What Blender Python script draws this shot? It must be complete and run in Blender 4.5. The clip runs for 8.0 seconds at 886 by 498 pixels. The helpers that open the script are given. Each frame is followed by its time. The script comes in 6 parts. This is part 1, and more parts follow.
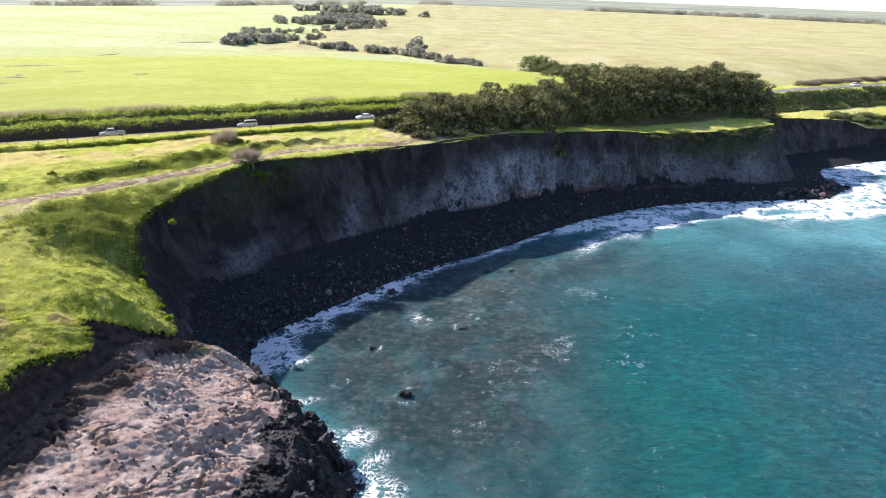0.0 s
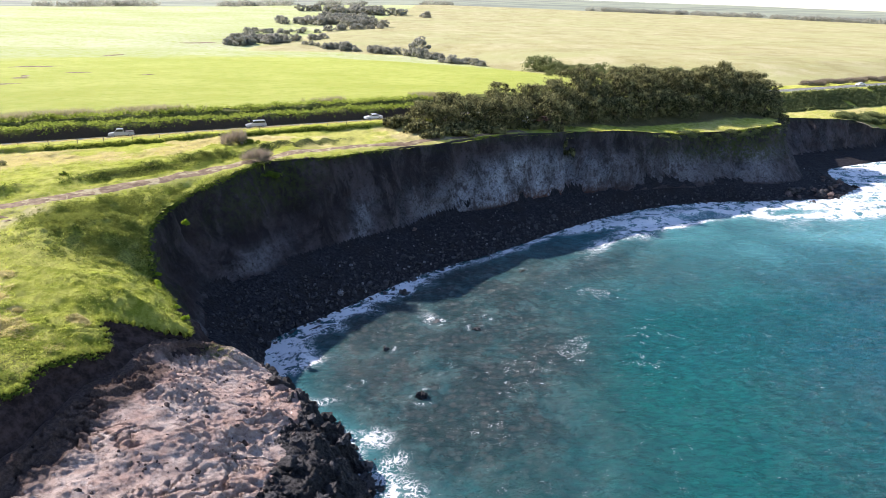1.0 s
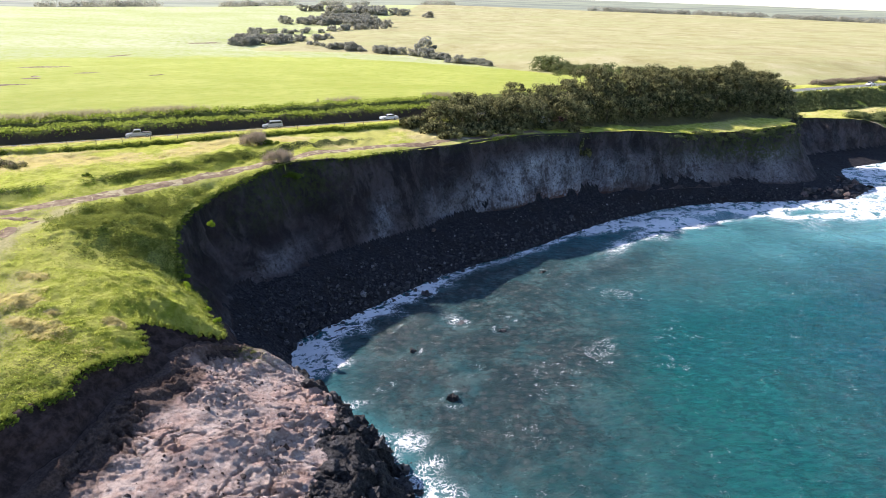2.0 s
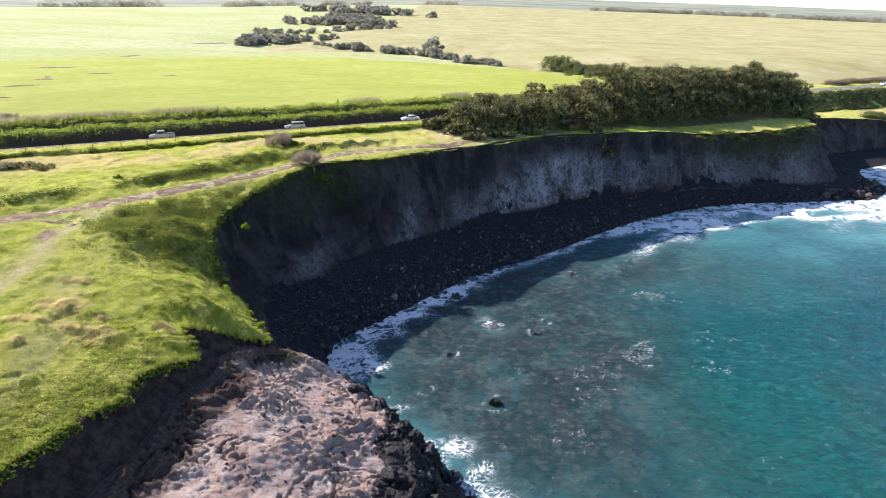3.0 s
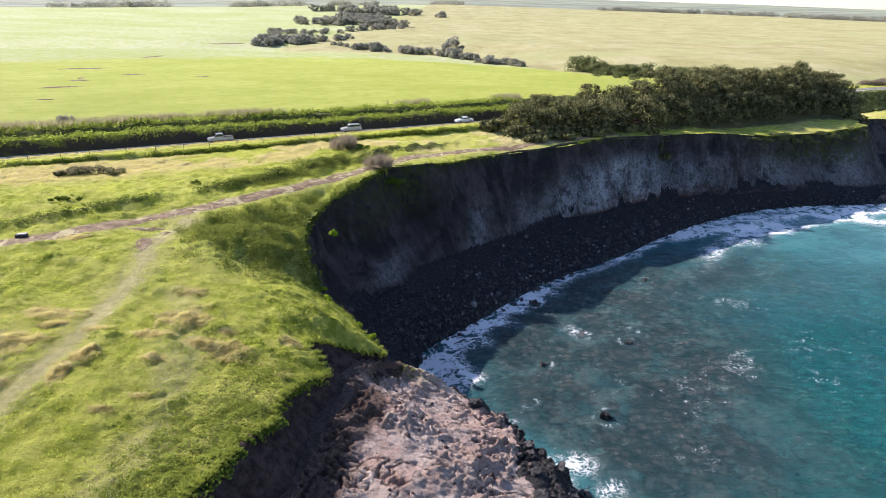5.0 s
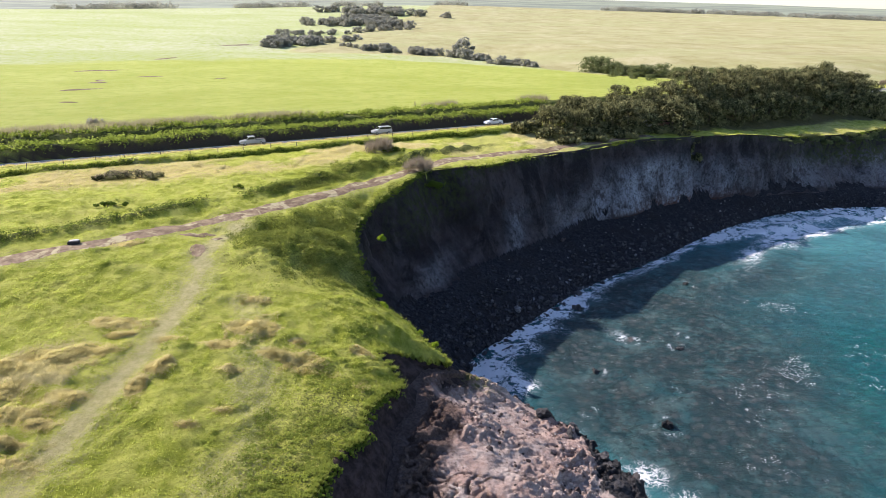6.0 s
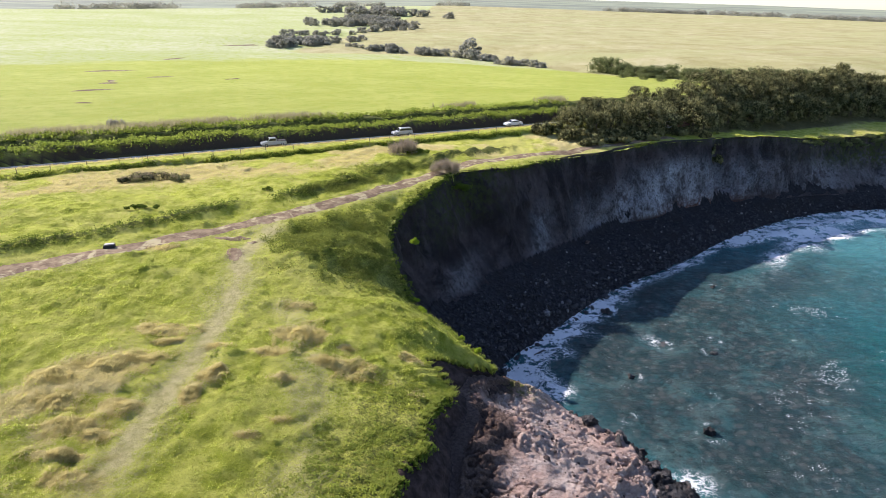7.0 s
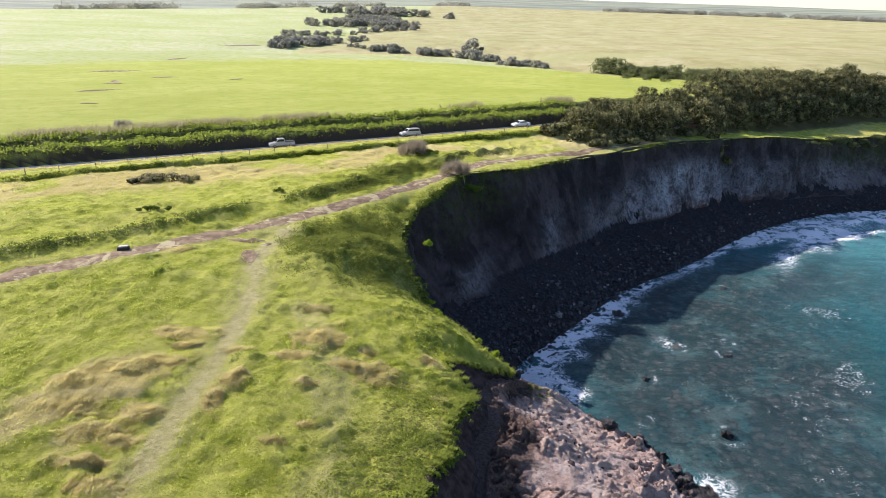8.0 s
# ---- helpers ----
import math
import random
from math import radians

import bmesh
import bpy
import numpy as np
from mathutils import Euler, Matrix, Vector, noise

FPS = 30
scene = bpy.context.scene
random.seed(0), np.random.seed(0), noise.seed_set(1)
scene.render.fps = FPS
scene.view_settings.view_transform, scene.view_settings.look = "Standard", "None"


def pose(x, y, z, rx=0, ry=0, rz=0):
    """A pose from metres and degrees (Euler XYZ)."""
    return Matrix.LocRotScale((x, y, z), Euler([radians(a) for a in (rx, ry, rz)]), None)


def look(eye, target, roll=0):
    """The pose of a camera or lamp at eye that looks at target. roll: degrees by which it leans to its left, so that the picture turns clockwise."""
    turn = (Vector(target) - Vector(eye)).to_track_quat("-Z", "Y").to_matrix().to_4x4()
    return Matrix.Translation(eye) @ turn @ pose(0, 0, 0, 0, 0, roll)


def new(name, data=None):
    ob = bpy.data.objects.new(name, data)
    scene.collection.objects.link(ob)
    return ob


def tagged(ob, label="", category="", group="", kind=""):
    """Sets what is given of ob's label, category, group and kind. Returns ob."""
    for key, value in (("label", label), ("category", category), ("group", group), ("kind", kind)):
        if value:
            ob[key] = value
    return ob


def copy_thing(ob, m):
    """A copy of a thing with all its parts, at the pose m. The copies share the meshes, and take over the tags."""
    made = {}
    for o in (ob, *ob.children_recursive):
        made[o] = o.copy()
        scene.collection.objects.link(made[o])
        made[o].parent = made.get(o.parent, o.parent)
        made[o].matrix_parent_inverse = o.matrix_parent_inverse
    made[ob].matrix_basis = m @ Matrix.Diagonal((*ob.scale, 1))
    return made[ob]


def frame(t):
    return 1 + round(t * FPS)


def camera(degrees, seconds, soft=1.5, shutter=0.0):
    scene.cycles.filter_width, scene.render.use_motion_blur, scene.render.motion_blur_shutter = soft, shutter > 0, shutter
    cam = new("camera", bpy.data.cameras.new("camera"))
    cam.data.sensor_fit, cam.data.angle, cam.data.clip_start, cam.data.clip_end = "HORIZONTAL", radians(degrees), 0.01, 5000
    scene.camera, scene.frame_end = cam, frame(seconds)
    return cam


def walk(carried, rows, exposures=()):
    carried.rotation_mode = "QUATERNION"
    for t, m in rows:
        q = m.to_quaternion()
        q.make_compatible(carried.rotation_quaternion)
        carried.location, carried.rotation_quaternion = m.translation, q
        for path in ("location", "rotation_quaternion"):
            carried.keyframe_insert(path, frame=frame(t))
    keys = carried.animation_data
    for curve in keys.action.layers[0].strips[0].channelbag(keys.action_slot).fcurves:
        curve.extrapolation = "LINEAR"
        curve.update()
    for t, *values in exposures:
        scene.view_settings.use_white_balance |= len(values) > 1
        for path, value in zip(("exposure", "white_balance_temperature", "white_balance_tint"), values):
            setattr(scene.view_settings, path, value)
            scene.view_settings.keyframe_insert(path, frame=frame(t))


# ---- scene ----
cam = camera(71.6, 8.0, soft=0.6)
METRES, EYE, TILT, LEAN, TURN = 40.0, 46.6, -20.2, 0.0, 0.0
ROWS = [
    (0.0, 0.0, 0.0, 0.0, -0.0, 0.0, -0.0),
    (0.5, -0.0193, 0.0033, -0.0006, 0.01, 0.02, 0.03),
    (1.0, -0.0526, 0.0084, 0.0001, 0.03, 0.03, 0.06),
    (1.5, -0.0979, 0.0147, 0.002, 0.05, 0.03, 0.09),
    (3.0, -0.2907, 0.0419, 0.0152, 0.08, 0.02, 0.15),
    (3.5, -0.3688, 0.0566, 0.021, 0.11, 0.02, 0.15),
    (4.0, -0.4512, 0.0723, 0.027, 0.12, 0.01, 0.16),
    (4.5, -0.5378, 0.0896, 0.0345, 0.12, -0.01, 0.15),
    (6.0, -0.8072, 0.1457, 0.0606, 0.25, 0.06, 0.33),
    (6.5, -0.8779, 0.1602, 0.067, 0.23, 0.06, 0.28),
    (7.0, -0.9278, 0.1709, 0.0726, 0.22, 0.09, 0.26),
    (7.5, -0.9611, 0.1787, 0.0763, 0.2, 0.1, 0.26),
    (8.0, -0.9791, 0.1834, 0.0782, 0.14, 0.11, 0.26),
]
walk(cam, [(t, pose(0, 0, EYE, TILT, LEAN, TURN) @ pose(METRES * x, METRES * y, METRES * z, 90 + pitch, roll, yaw)) for t, x, y, z, yaw, pitch, roll in ROWS],
     exposures=[(0.0, 1.19, 6400, 21.0), (8.0, 0.92, 6400, 21.0)])

# ---- world and sun ----
SUN_EL, SUN_AZ = radians(35.5), radians(-57)
world = bpy.data.worlds.new("daylight")
scene.world = world
world.use_nodes = True
wn, wl = world.node_tree.nodes, world.node_tree.links
sky = wn.new("ShaderNodeTexSky")
sky.sky_type = "NISHITA"
sky.sun_disc = False
sky.sun_elevation, sky.sun_rotation = SUN_EL, SUN_AZ % (2 * math.pi)
sky.air_density, sky.dust_density, sky.ozone_density = 1.0, 0.3, 3.0
wl.new(sky.outputs[0], wn["Background"].inputs[0])
wn["Background"].inputs[1].default_value = 0.106
sun_data = bpy.data.lights.new("sun", "SUN")
sun_data.energy, sun_data.angle, sun_data.color = 4.9, radians(0.53), (1.0, 0.95, 0.86)
sun_way = Vector((math.sin(SUN_AZ) * math.cos(SUN_EL), math.cos(SUN_AZ) * math.cos(SUN_EL), math.sin(SUN_EL)))
sun = new("sun", sun_data)
sun.matrix_world = look(sun_way * 300, (0, 0, 0))


# ---- materials ----
class Shader:
    """A small builder of node materials."""

    def __init__(self, name, rough=0.9, spec=0.3):
        self.mat = bpy.data.materials.new(name)
        self.mat.use_nodes = True
        self.tree = self.mat.node_tree
        self.bsdf = self.tree.nodes["Principled BSDF"]
        self.bsdf.inputs["Roughness"].default_value = rough
        self.bsdf.inputs["Specular IOR Level"].default_value = spec
        self.coords = self.node("ShaderNodeTexCoord").outputs["Object"]

    def node(self, kind, **settings):
        made = self.tree.nodes.new(kind)
        for key, value in settings.items():
            setattr(made, key, value)
        return made

    def put(self, socket, value):
        if isinstance(value, bpy.types.NodeSocket):
            self.tree.links.new(value, socket)
        elif isinstance(value, (tuple, list)) and len(value) == 3 and len(socket.default_value) == 4:
            socket.default_value = (*value, 1)
        else:
            socket.default_value = value

    def noise(self, scale, detail=4.0, rough=0.6, stretch=None, warp=0.0):
        n = self.node("ShaderNodeTexNoise")
        n.inputs["Scale"].default_value, n.inputs["Detail"].default_value = scale, detail
        n.inputs["Roughness"].default_value, n.inputs["Distortion"].default_value = rough, warp
        where = self.coords
        if stretch:
            m = self.node("ShaderNodeMapping")
            m.inputs["Scale"].default_value = stretch
            self.put(m.inputs[0], where)
            where = m.outputs[0]
        self.put(n.inputs["Vector"], where)
        return n.outputs["Fac"]

    def cells(self, scale, feature="F1", out="Distance"):
        n = self.node("ShaderNodeTexVoronoi", feature=feature)
        n.inputs["Scale"].default_value = scale
        self.put(n.inputs["Vector"], self.coords)
        return n.outputs[out]

    def ramp(self, fac, low, high, to=(0.0, 1.0)):
        n = self.node("ShaderNodeMapRange", interpolation_type="SMOOTHSTEP")
        self.put(n.inputs[0], fac)
        for i, v in enumerate((low, high, *to)):
            n.inputs[1 + i].default_value = v
        return n.outputs[0]

    def mix(self, fac, a, b, how="MIX"):
        n = self.node("ShaderNodeMix", data_type="RGBA", blend_type=how)
        self.put(n.inputs[0], fac)
        self.put(n.inputs[6], a)
        self.put(n.inputs[7], b)
        return n.outputs[2]

    def math(self, how, a, b=0.0):
        n = self.node("ShaderNodeMath", operation=how, use_clamp=how != "MULTIPLY_ADD")
        self.put(n.inputs[0], a)
        self.put(n.inputs[1], b)
        return n.outputs[0]

    def attr(self, name):
        return self.node("ShaderNodeAttribute", attribute_name=name).outputs["Fac"]

    def island(self):
        return self.node("ShaderNodeNewGeometry").outputs["Random Per Island"]

    def random(self):
        return self.node("ShaderNodeObjectInfo").outputs["Random"]

    def bump(self, height, strength, distance):
        n = self.node("ShaderNodeBump")
        n.inputs["Strength"].default_value, n.inputs["Distance"].default_value = strength, distance
        self.put(n.inputs["Height"], height)
        if self.bsdf.inputs["Normal"].links:
            self.put(n.inputs["Normal"], self.bsdf.inputs["Normal"].links[0].from_socket)
        self.put(self.bsdf.inputs["Normal"], n.outputs[0])

    def color(self, value):
        self.put(self.bsdf.inputs["Base Color"], value)

    def leafy(self, colour, share=0.35):
        """Lets part of the light through, as thin leaves do."""
        t = self.node("ShaderNodeBsdfTranslucent")
        self.put(t.inputs[0], colour)
        m = self.node("ShaderNodeMixShader")
        m.inputs[0].default_value = share
        self.put(m.inputs[1], self.bsdf.outputs[0])
        self.put(m.inputs[2], t.outputs[0])
        self.put(self.tree.nodes["Material Output"].inputs[0], m.outputs[0])


def grass_ground():
    s = Shader("grass_ground", 0.95, 0.15)
    big, mid, fine = s.noise(0.06, 3), s.noise(0.55, 5, 0.65), s.noise(5.0, 4, 0.7)
    green = s.mix(s.ramp(mid, 0.38, 0.62), (0.32, 0.365, 0.035), (0.55, 0.555, 0.11))
    green = s.mix(s.ramp(big, 0.5, 0.72), green, (0.56, 0.54, 0.14))
    green = s.mix(s.math("MULTIPLY", s.ramp(s.noise(1.6, 7, 0.75, (0.7, 1.3, 1)), 0.54, 0.66), 0.5), green, (0.16, 0.23, 0.016))
    tan = s.mix(s.ramp(mid, 0.35, 0.65), (0.53, 0.45, 0.17), (0.67, 0.57, 0.26))
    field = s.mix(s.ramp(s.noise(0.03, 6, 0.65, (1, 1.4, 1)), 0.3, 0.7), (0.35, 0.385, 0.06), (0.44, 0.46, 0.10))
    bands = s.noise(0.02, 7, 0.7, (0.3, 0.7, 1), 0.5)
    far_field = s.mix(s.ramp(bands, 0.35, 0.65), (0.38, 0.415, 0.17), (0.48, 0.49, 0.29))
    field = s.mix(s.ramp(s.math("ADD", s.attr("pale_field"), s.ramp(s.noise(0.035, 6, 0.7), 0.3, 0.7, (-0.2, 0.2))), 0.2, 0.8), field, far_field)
    field = s.mix(s.ramp(s.noise(0.22, 7, 0.75), 0.42, 0.7), field, (0.30, 0.37, 0.05))
    rows = s.noise(0.06, 8, 0.72, (0.5, 0.5, 1), 0.6)
    pasture = s.mix(s.ramp(rows, 0.3, 0.7), (0.335, 0.31, 0.125), (0.445, 0.40, 0.215))
    pasture = s.mix(s.ramp(s.noise(0.012, 5, 0.6, (0.35, 1.5, 1), 0.4), 0.45, 0.62), pasture, (0.375, 0.365, 0.16))
    tufts = s.noise(0.07, 9, 0.76, (0.55, 0.32, 1), 0.5)
    pasture = s.mix(s.math("MULTIPLY", s.ramp(tufts, 0.50, 0.60), 0.5), pasture, (0.27, 0.235, 0.10))
    pasture = s.mix(s.math("MULTIPLY", s.ramp(tufts, 0.38, 0.46, (1.0, 0.0)), 0.5), pasture, (0.50, 0.445, 0.27))
    shrub = s.mix(s.ramp(mid, 0.35, 0.65), (0.06, 0.08, 0.016), (0.17, 0.18, 0.045))
    worn = s.mix(s.ramp(s.noise(1.4, 6, 0.75), 0.35, 0.65), (0.47, 0.43, 0.17), (0.62, 0.55, 0.27))
    dirt = s.mix(s.ramp(s.noise(0.7, 5), 0.35, 0.65), (0.20, 0.15, 0.10), (0.40, 0.34, 0.22))
    ragged = s.ramp(fine, 0.3, 0.7, (-0.25, 0.25))
    lawn = s.mix(s.ramp(s.math("ADD", s.attr("dry"), ragged), 0.2, 0.65), green, tan)
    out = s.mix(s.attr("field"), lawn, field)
    out = s.mix(s.attr("pasture"), out, pasture)
    # distance haze put into the hills' colour: a greyed, less saturated green
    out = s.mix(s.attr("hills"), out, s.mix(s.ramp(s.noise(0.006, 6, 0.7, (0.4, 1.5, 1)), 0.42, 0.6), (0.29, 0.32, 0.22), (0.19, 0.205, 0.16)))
    out = s.mix(s.ramp(s.math("ADD", s.attr("shrub"), ragged), 0.3, 0.8), out, shrub)
    # dark soil and leaf litter, with shade also painted into this colour
    out = s.mix(s.attr("soil"), out, (0.085, 0.064, 0.046))
    out = s.mix(s.ramp(s.math("ADD", s.attr("worn"), ragged), 0.1, 0.9), out, worn)
    out = s.mix(s.ramp(s.math("ADD", s.attr("dirt"), ragged), 0.35, 0.85), out, dirt)
    out = s.mix(s.math("MULTIPLY", s.ramp(fine, 0.45, 0.8), 0.22), out, (0.06, 0.09, 0.012))
    s.color(out)
    s.bump(s.noise(1.5, 7, 0.78), 0.9, 0.24)
    s.bump(s.noise(3.0, 7, 0.8), 1.0, 0.26)
    s.bump(s.noise(9.0, 3, 0.7), 0.8, 0.08)
    return s.mat


def cliff_rock():
    s = Shader("cliff_rock", 0.95, 0.2)
    streak = s.noise(0.22, 7, 0.65, (1, 1, 0.5), 0.6)
    blot = s.noise(1.3, 5, 0.7)
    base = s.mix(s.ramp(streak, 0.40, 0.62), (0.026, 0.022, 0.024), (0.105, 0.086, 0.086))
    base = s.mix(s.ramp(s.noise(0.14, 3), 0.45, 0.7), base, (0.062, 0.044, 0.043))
    flute = s.noise(0.55, 8, 0.72, (1, 1, 0.3), 0.5)
    base = s.mix(s.math("MULTIPLY", s.ramp(flute, 0.54, 0.68), 0.3), base, (0.17, 0.155, 0.165))
    streaks = s.math("MULTIPLY", s.math("ADD", s.noise(0.8, 8, 0.75, (1, 1, 0.3), 0.5), s.noise(0.2, 6, 0.7)), 0.5)
    pale = s.math("MULTIPLY", s.attr("pale"), s.math("MULTIPLY", s.ramp(streaks, 0.40, 0.55, (0.12, 1.0)), s.ramp(s.noise(2.0, 7, 0.78), 0.36, 0.56, (0.3, 1.0))))
    base = s.mix(pale, base, (0.72, 0.76, 0.82))
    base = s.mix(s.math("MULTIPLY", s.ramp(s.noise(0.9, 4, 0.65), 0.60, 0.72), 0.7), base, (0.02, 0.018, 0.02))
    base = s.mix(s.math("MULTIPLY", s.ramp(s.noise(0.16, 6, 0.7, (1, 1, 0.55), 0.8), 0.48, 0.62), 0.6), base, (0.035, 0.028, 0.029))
    base = s.mix(s.math("MULTIPLY", s.attr("rust"), s.ramp(blot, 0.35, 0.6)), base, (0.13, 0.05, 0.028))
    moss = s.math("MULTIPLY", s.attr("green"), s.ramp(s.noise(0.9, 5, 0.7), 0.4, 0.58))
    base = s.mix(moss, base, (0.06, 0.075, 0.018))
    base = s.mix(s.ramp(blot, 0.5, 0.75), base, (0.03, 0.024, 0.022))
    s.color(base)
    s.bump(s.noise(0.5, 9, 0.75, (1, 1, 0.45)), 1.0, 1.3)
    s.bump(s.noise(2.2, 8, 0.78, (1, 1, 0.6)), 1.0, 0.55)
    return s.mat


def shelf_rock():
    s = Shader("shelf_rock", 0.92, 0.2)
    mid, fine = s.noise(0.6, 6, 0.65), s.noise(4, 6, 0.7)
    base = s.mix(s.ramp(mid, 0.35, 0.65), (0.46, 0.342, 0.287), (0.66, 0.54, 0.465))
    base = s.mix(s.ramp(s.noise(0.17, 3), 0.42, 0.66), base, (0.48, 0.33, 0.27))
    base = s.mix(s.ramp(s.noise(1.1, 6, 0.72), 0.56, 0.70), base, (0.72, 0.63, 0.56))
    base = s.mix(s.math("MULTIPLY", s.ramp(s.noise(2.6, 6, 0.75), 0.52, 0.66), 0.62), base, (0.30, 0.18, 0.145))
    base = s.mix(s.math("MULTIPLY", s.ramp(fine, 0.5, 0.7), 0.5), base, (0.23, 0.155, 0.125))
    base = s.mix(s.math("MULTIPLY", s.ramp(s.noise(0.5, 9, 0.78, (0.8, 1.4, 1), 0.4), 0.58, 0.64), 0.8), base, (0.075, 0.055, 0.046))
    earth = s.math("ADD", s.attr("earth"), s.ramp(mid, 0.3, 0.7, (-0.25, 0.25)))
    base = s.mix(s.ramp(earth, 0.1, 0.9), base, s.mix(s.ramp(fine, 0.35, 0.7), (0.09, 0.06, 0.048), (0.19, 0.13, 0.105)))
    black = s.mix(s.ramp(fine, 0.4, 0.72), (0.014, 0.013, 0.014), (0.10, 0.093, 0.09))
    edge = s.math("ADD", s.attr("black"), s.ramp(mid, 0.3, 0.7, (-0.3, 0.3)))
    base = s.mix(s.ramp(edge, 0.42, 0.58), base, black)
    moss = s.math("MULTIPLY", s.attr("green"), s.ramp(s.noise(1.2, 5, 0.7), 0.42, 0.6))
    base = s.mix(moss, base, (0.15, 0.16, 0.04))
    s.color(base)
    s.put(s.bsdf.inputs["Roughness"], s.ramp(edge, 0.42, 0.58, (0.92, 0.5)))
    s.bump(s.noise(1.6, 9, 0.8), 1.0, 0.62)
    s.bump(s.noise(6, 6, 0.78), 0.8, 0.12)
    return s.mat


def pebble_beach():
    s = Shader("pebble_beach", 0.9, 0.2)
    cell = s.node("ShaderNodeTexVoronoi")
    cell.inputs["Scale"].default_value = 2.6
    s.put(cell.inputs["Vector"], s.coords)
    grey = s.mix(s.ramp(cell.outputs["Color"], 0.2, 0.95), (0.010, 0.010, 0.013), (0.034, 0.033, 0.036))
    grey = s.mix(s.ramp(s.noise(0.2, 4), 0.45, 0.7), grey, (0.02, 0.017, 0.017))
    s.color(grey)
    s.bump(cell.outputs["Distance"], 1.0, 0.3)
    return s.mat


def stone(name, dark, light):
    s = Shader(name, 0.8, 0.35)
    base = s.mix(s.random(), dark, light)
    base = s.mix(s.ramp(s.noise(2.5, 6, 0.7), 0.4, 0.7), base, tuple(0.45 * c for c in dark))
    s.color(base)
    s.bump(s.noise(3.0, 9, 0.8), 1.0, 0.6)
    return s.mat


def loose_stones(name):
    s = Shader(name, 0.8, 0.4)
    base = s.mix(s.ramp(s.island(), 0.0, 0.9), (0.012, 0.012, 0.015), (0.065, 0.062, 0.066))
    base = s.mix(s.ramp(s.island(), 0.965, 0.99), base, (0.26, 0.25, 0.25))
    s.color(s.mix(s.ramp(s.noise(4, 5), 0.4, 0.7), base, (0.02, 0.02, 0.02)))
    s.bump(s.noise(6, 5), 0.6, 0.1)
    return s.mat


def sea_water():
    s = Shader("sea_water", 0.09, 0.5)
    s.bsdf.inputs["IOR"].default_value = 1.333
    ripple = s.ramp(s.noise(0.75, 6, 0.7, (0.8, 1.9, 1), 0.5), 0.4, 0.62)
    body = s.mix(s.ramp(s.noise(0.03, 4), 0.35, 0.65), (0.005, 0.088, 0.104), (0.005, 0.115, 0.114))
    body = s.mix(s.attr("glow"), body, (0.003, 0.128, 0.108))
    body = s.mix(s.attr("deep"), body, (0.010, 0.078, 0.134))
    body = s.mix(s.math("MULTIPLY", ripple, 0.5), body, (0.003, 0.040, 0.060))
    body = s.mix(s.attr("shallow"), body, (0.10, 0.30, 0.32))
    rocks = s.node("ShaderNodeTexVoronoi")
    rocks.inputs["Scale"].default_value = 0.95
    s.put(rocks.inputs["Vector"], s.coords)
    bed = s.mix(s.ramp(rocks.outputs["Color"], 0.1, 0.9), (0.012, 0.018, 0.022), (0.078, 0.066, 0.062))
    bed = s.mix(s.ramp(rocks.outputs["Distance"], 0.25, 0.75), bed, (0.008, 0.018, 0.020))
    drift = s.math("MULTIPLY", s.math("ADD", s.noise(0.11, 4, 0.6, warp=0.5), s.noise(0.75, 7, 0.8)), 0.5)
    sand = s.mix(s.ramp(s.noise(0.25, 5, 0.7), 0.35, 0.65), (0.032, 0.084, 0.088), (0.088, 0.128, 0.120))
    body = s.mix(s.math("MULTIPLY", s.attr("reef"), 0.85), body, sand)
    body = s.mix(s.math("MULTIPLY", s.math("MULTIPLY", s.ramp(drift, 0.40, 0.56), s.attr("reef")), 0.9), body, bed)
    # foam: lacy threads broken by cells and noise
    lace = s.node("ShaderNodeTexVoronoi", feature="DISTANCE_TO_EDGE")
    lace.inputs["Scale"].default_value = 1.3
    warp = s.node("ShaderNodeTexNoise")
    warp.inputs["Scale"].default_value, warp.inputs["Detail"].default_value = 0.8, 4
    s.put(warp.inputs["Vector"], s.coords)
    moved = s.node("ShaderNodeVectorMath", operation="MULTIPLY_ADD")
    s.put(moved.inputs[0], warp.outputs["Color"])
    moved.inputs[1].default_value = (3.2, 3.2, 3.2)
    s.put(moved.inputs[2], s.coords)
    s.put(lace.inputs["Vector"], moved.outputs[0])
    thread = s.ramp(lace.outputs["Distance"], 0.0, 0.2, (0.9, 0.0))
    lumps = s.math("MULTIPLY", s.math("ADD", s.noise(1.1, 8, 0.75), s.noise(0.28, 5, 0.6)), 0.5)
    amount = s.attr("foam")
    web = s.math("MULTIPLY", s.math("MULTIPLY", thread, amount), s.ramp(lumps, 0.4, 0.52))
    full = s.ramp(s.math("ADD", amount, s.ramp(lumps, 0.38, 0.62, (-0.7, 0.3))), 0.48, 0.68)
    foam = s.math("MAXIMUM", s.ramp(web, 0.12, 0.6), full)
    body = s.mix(s.math("MULTIPLY", amount, 0.3), body, (0.12, 0.26, 0.28))
    flecks = s.math("MULTIPLY", s.ramp(s.noise(3.6, 4, 0.65, (1, 1.4, 1)), 0.56, 0.63), s.ramp(s.math("ADD", s.attr("fleck"), s.ramp(s.noise(0.5, 5, 0.7), 0.35, 0.65, (-0.5, 0.15))), 0.05, 0.35))
    foam = s.math("MAXIMUM", foam, flecks)
    body = s.mix(foam, body, (0.93, 0.95, 0.96))
    s.color(body)
    s.put(s.bsdf.inputs["Roughness"], s.ramp(foam, 0.0, 1.0, (0.09, 0.8)))
    s.bump(s.noise(0.45, 7, 0.72, (1, 1.5, 1), 0.3), 1.0, 0.9)
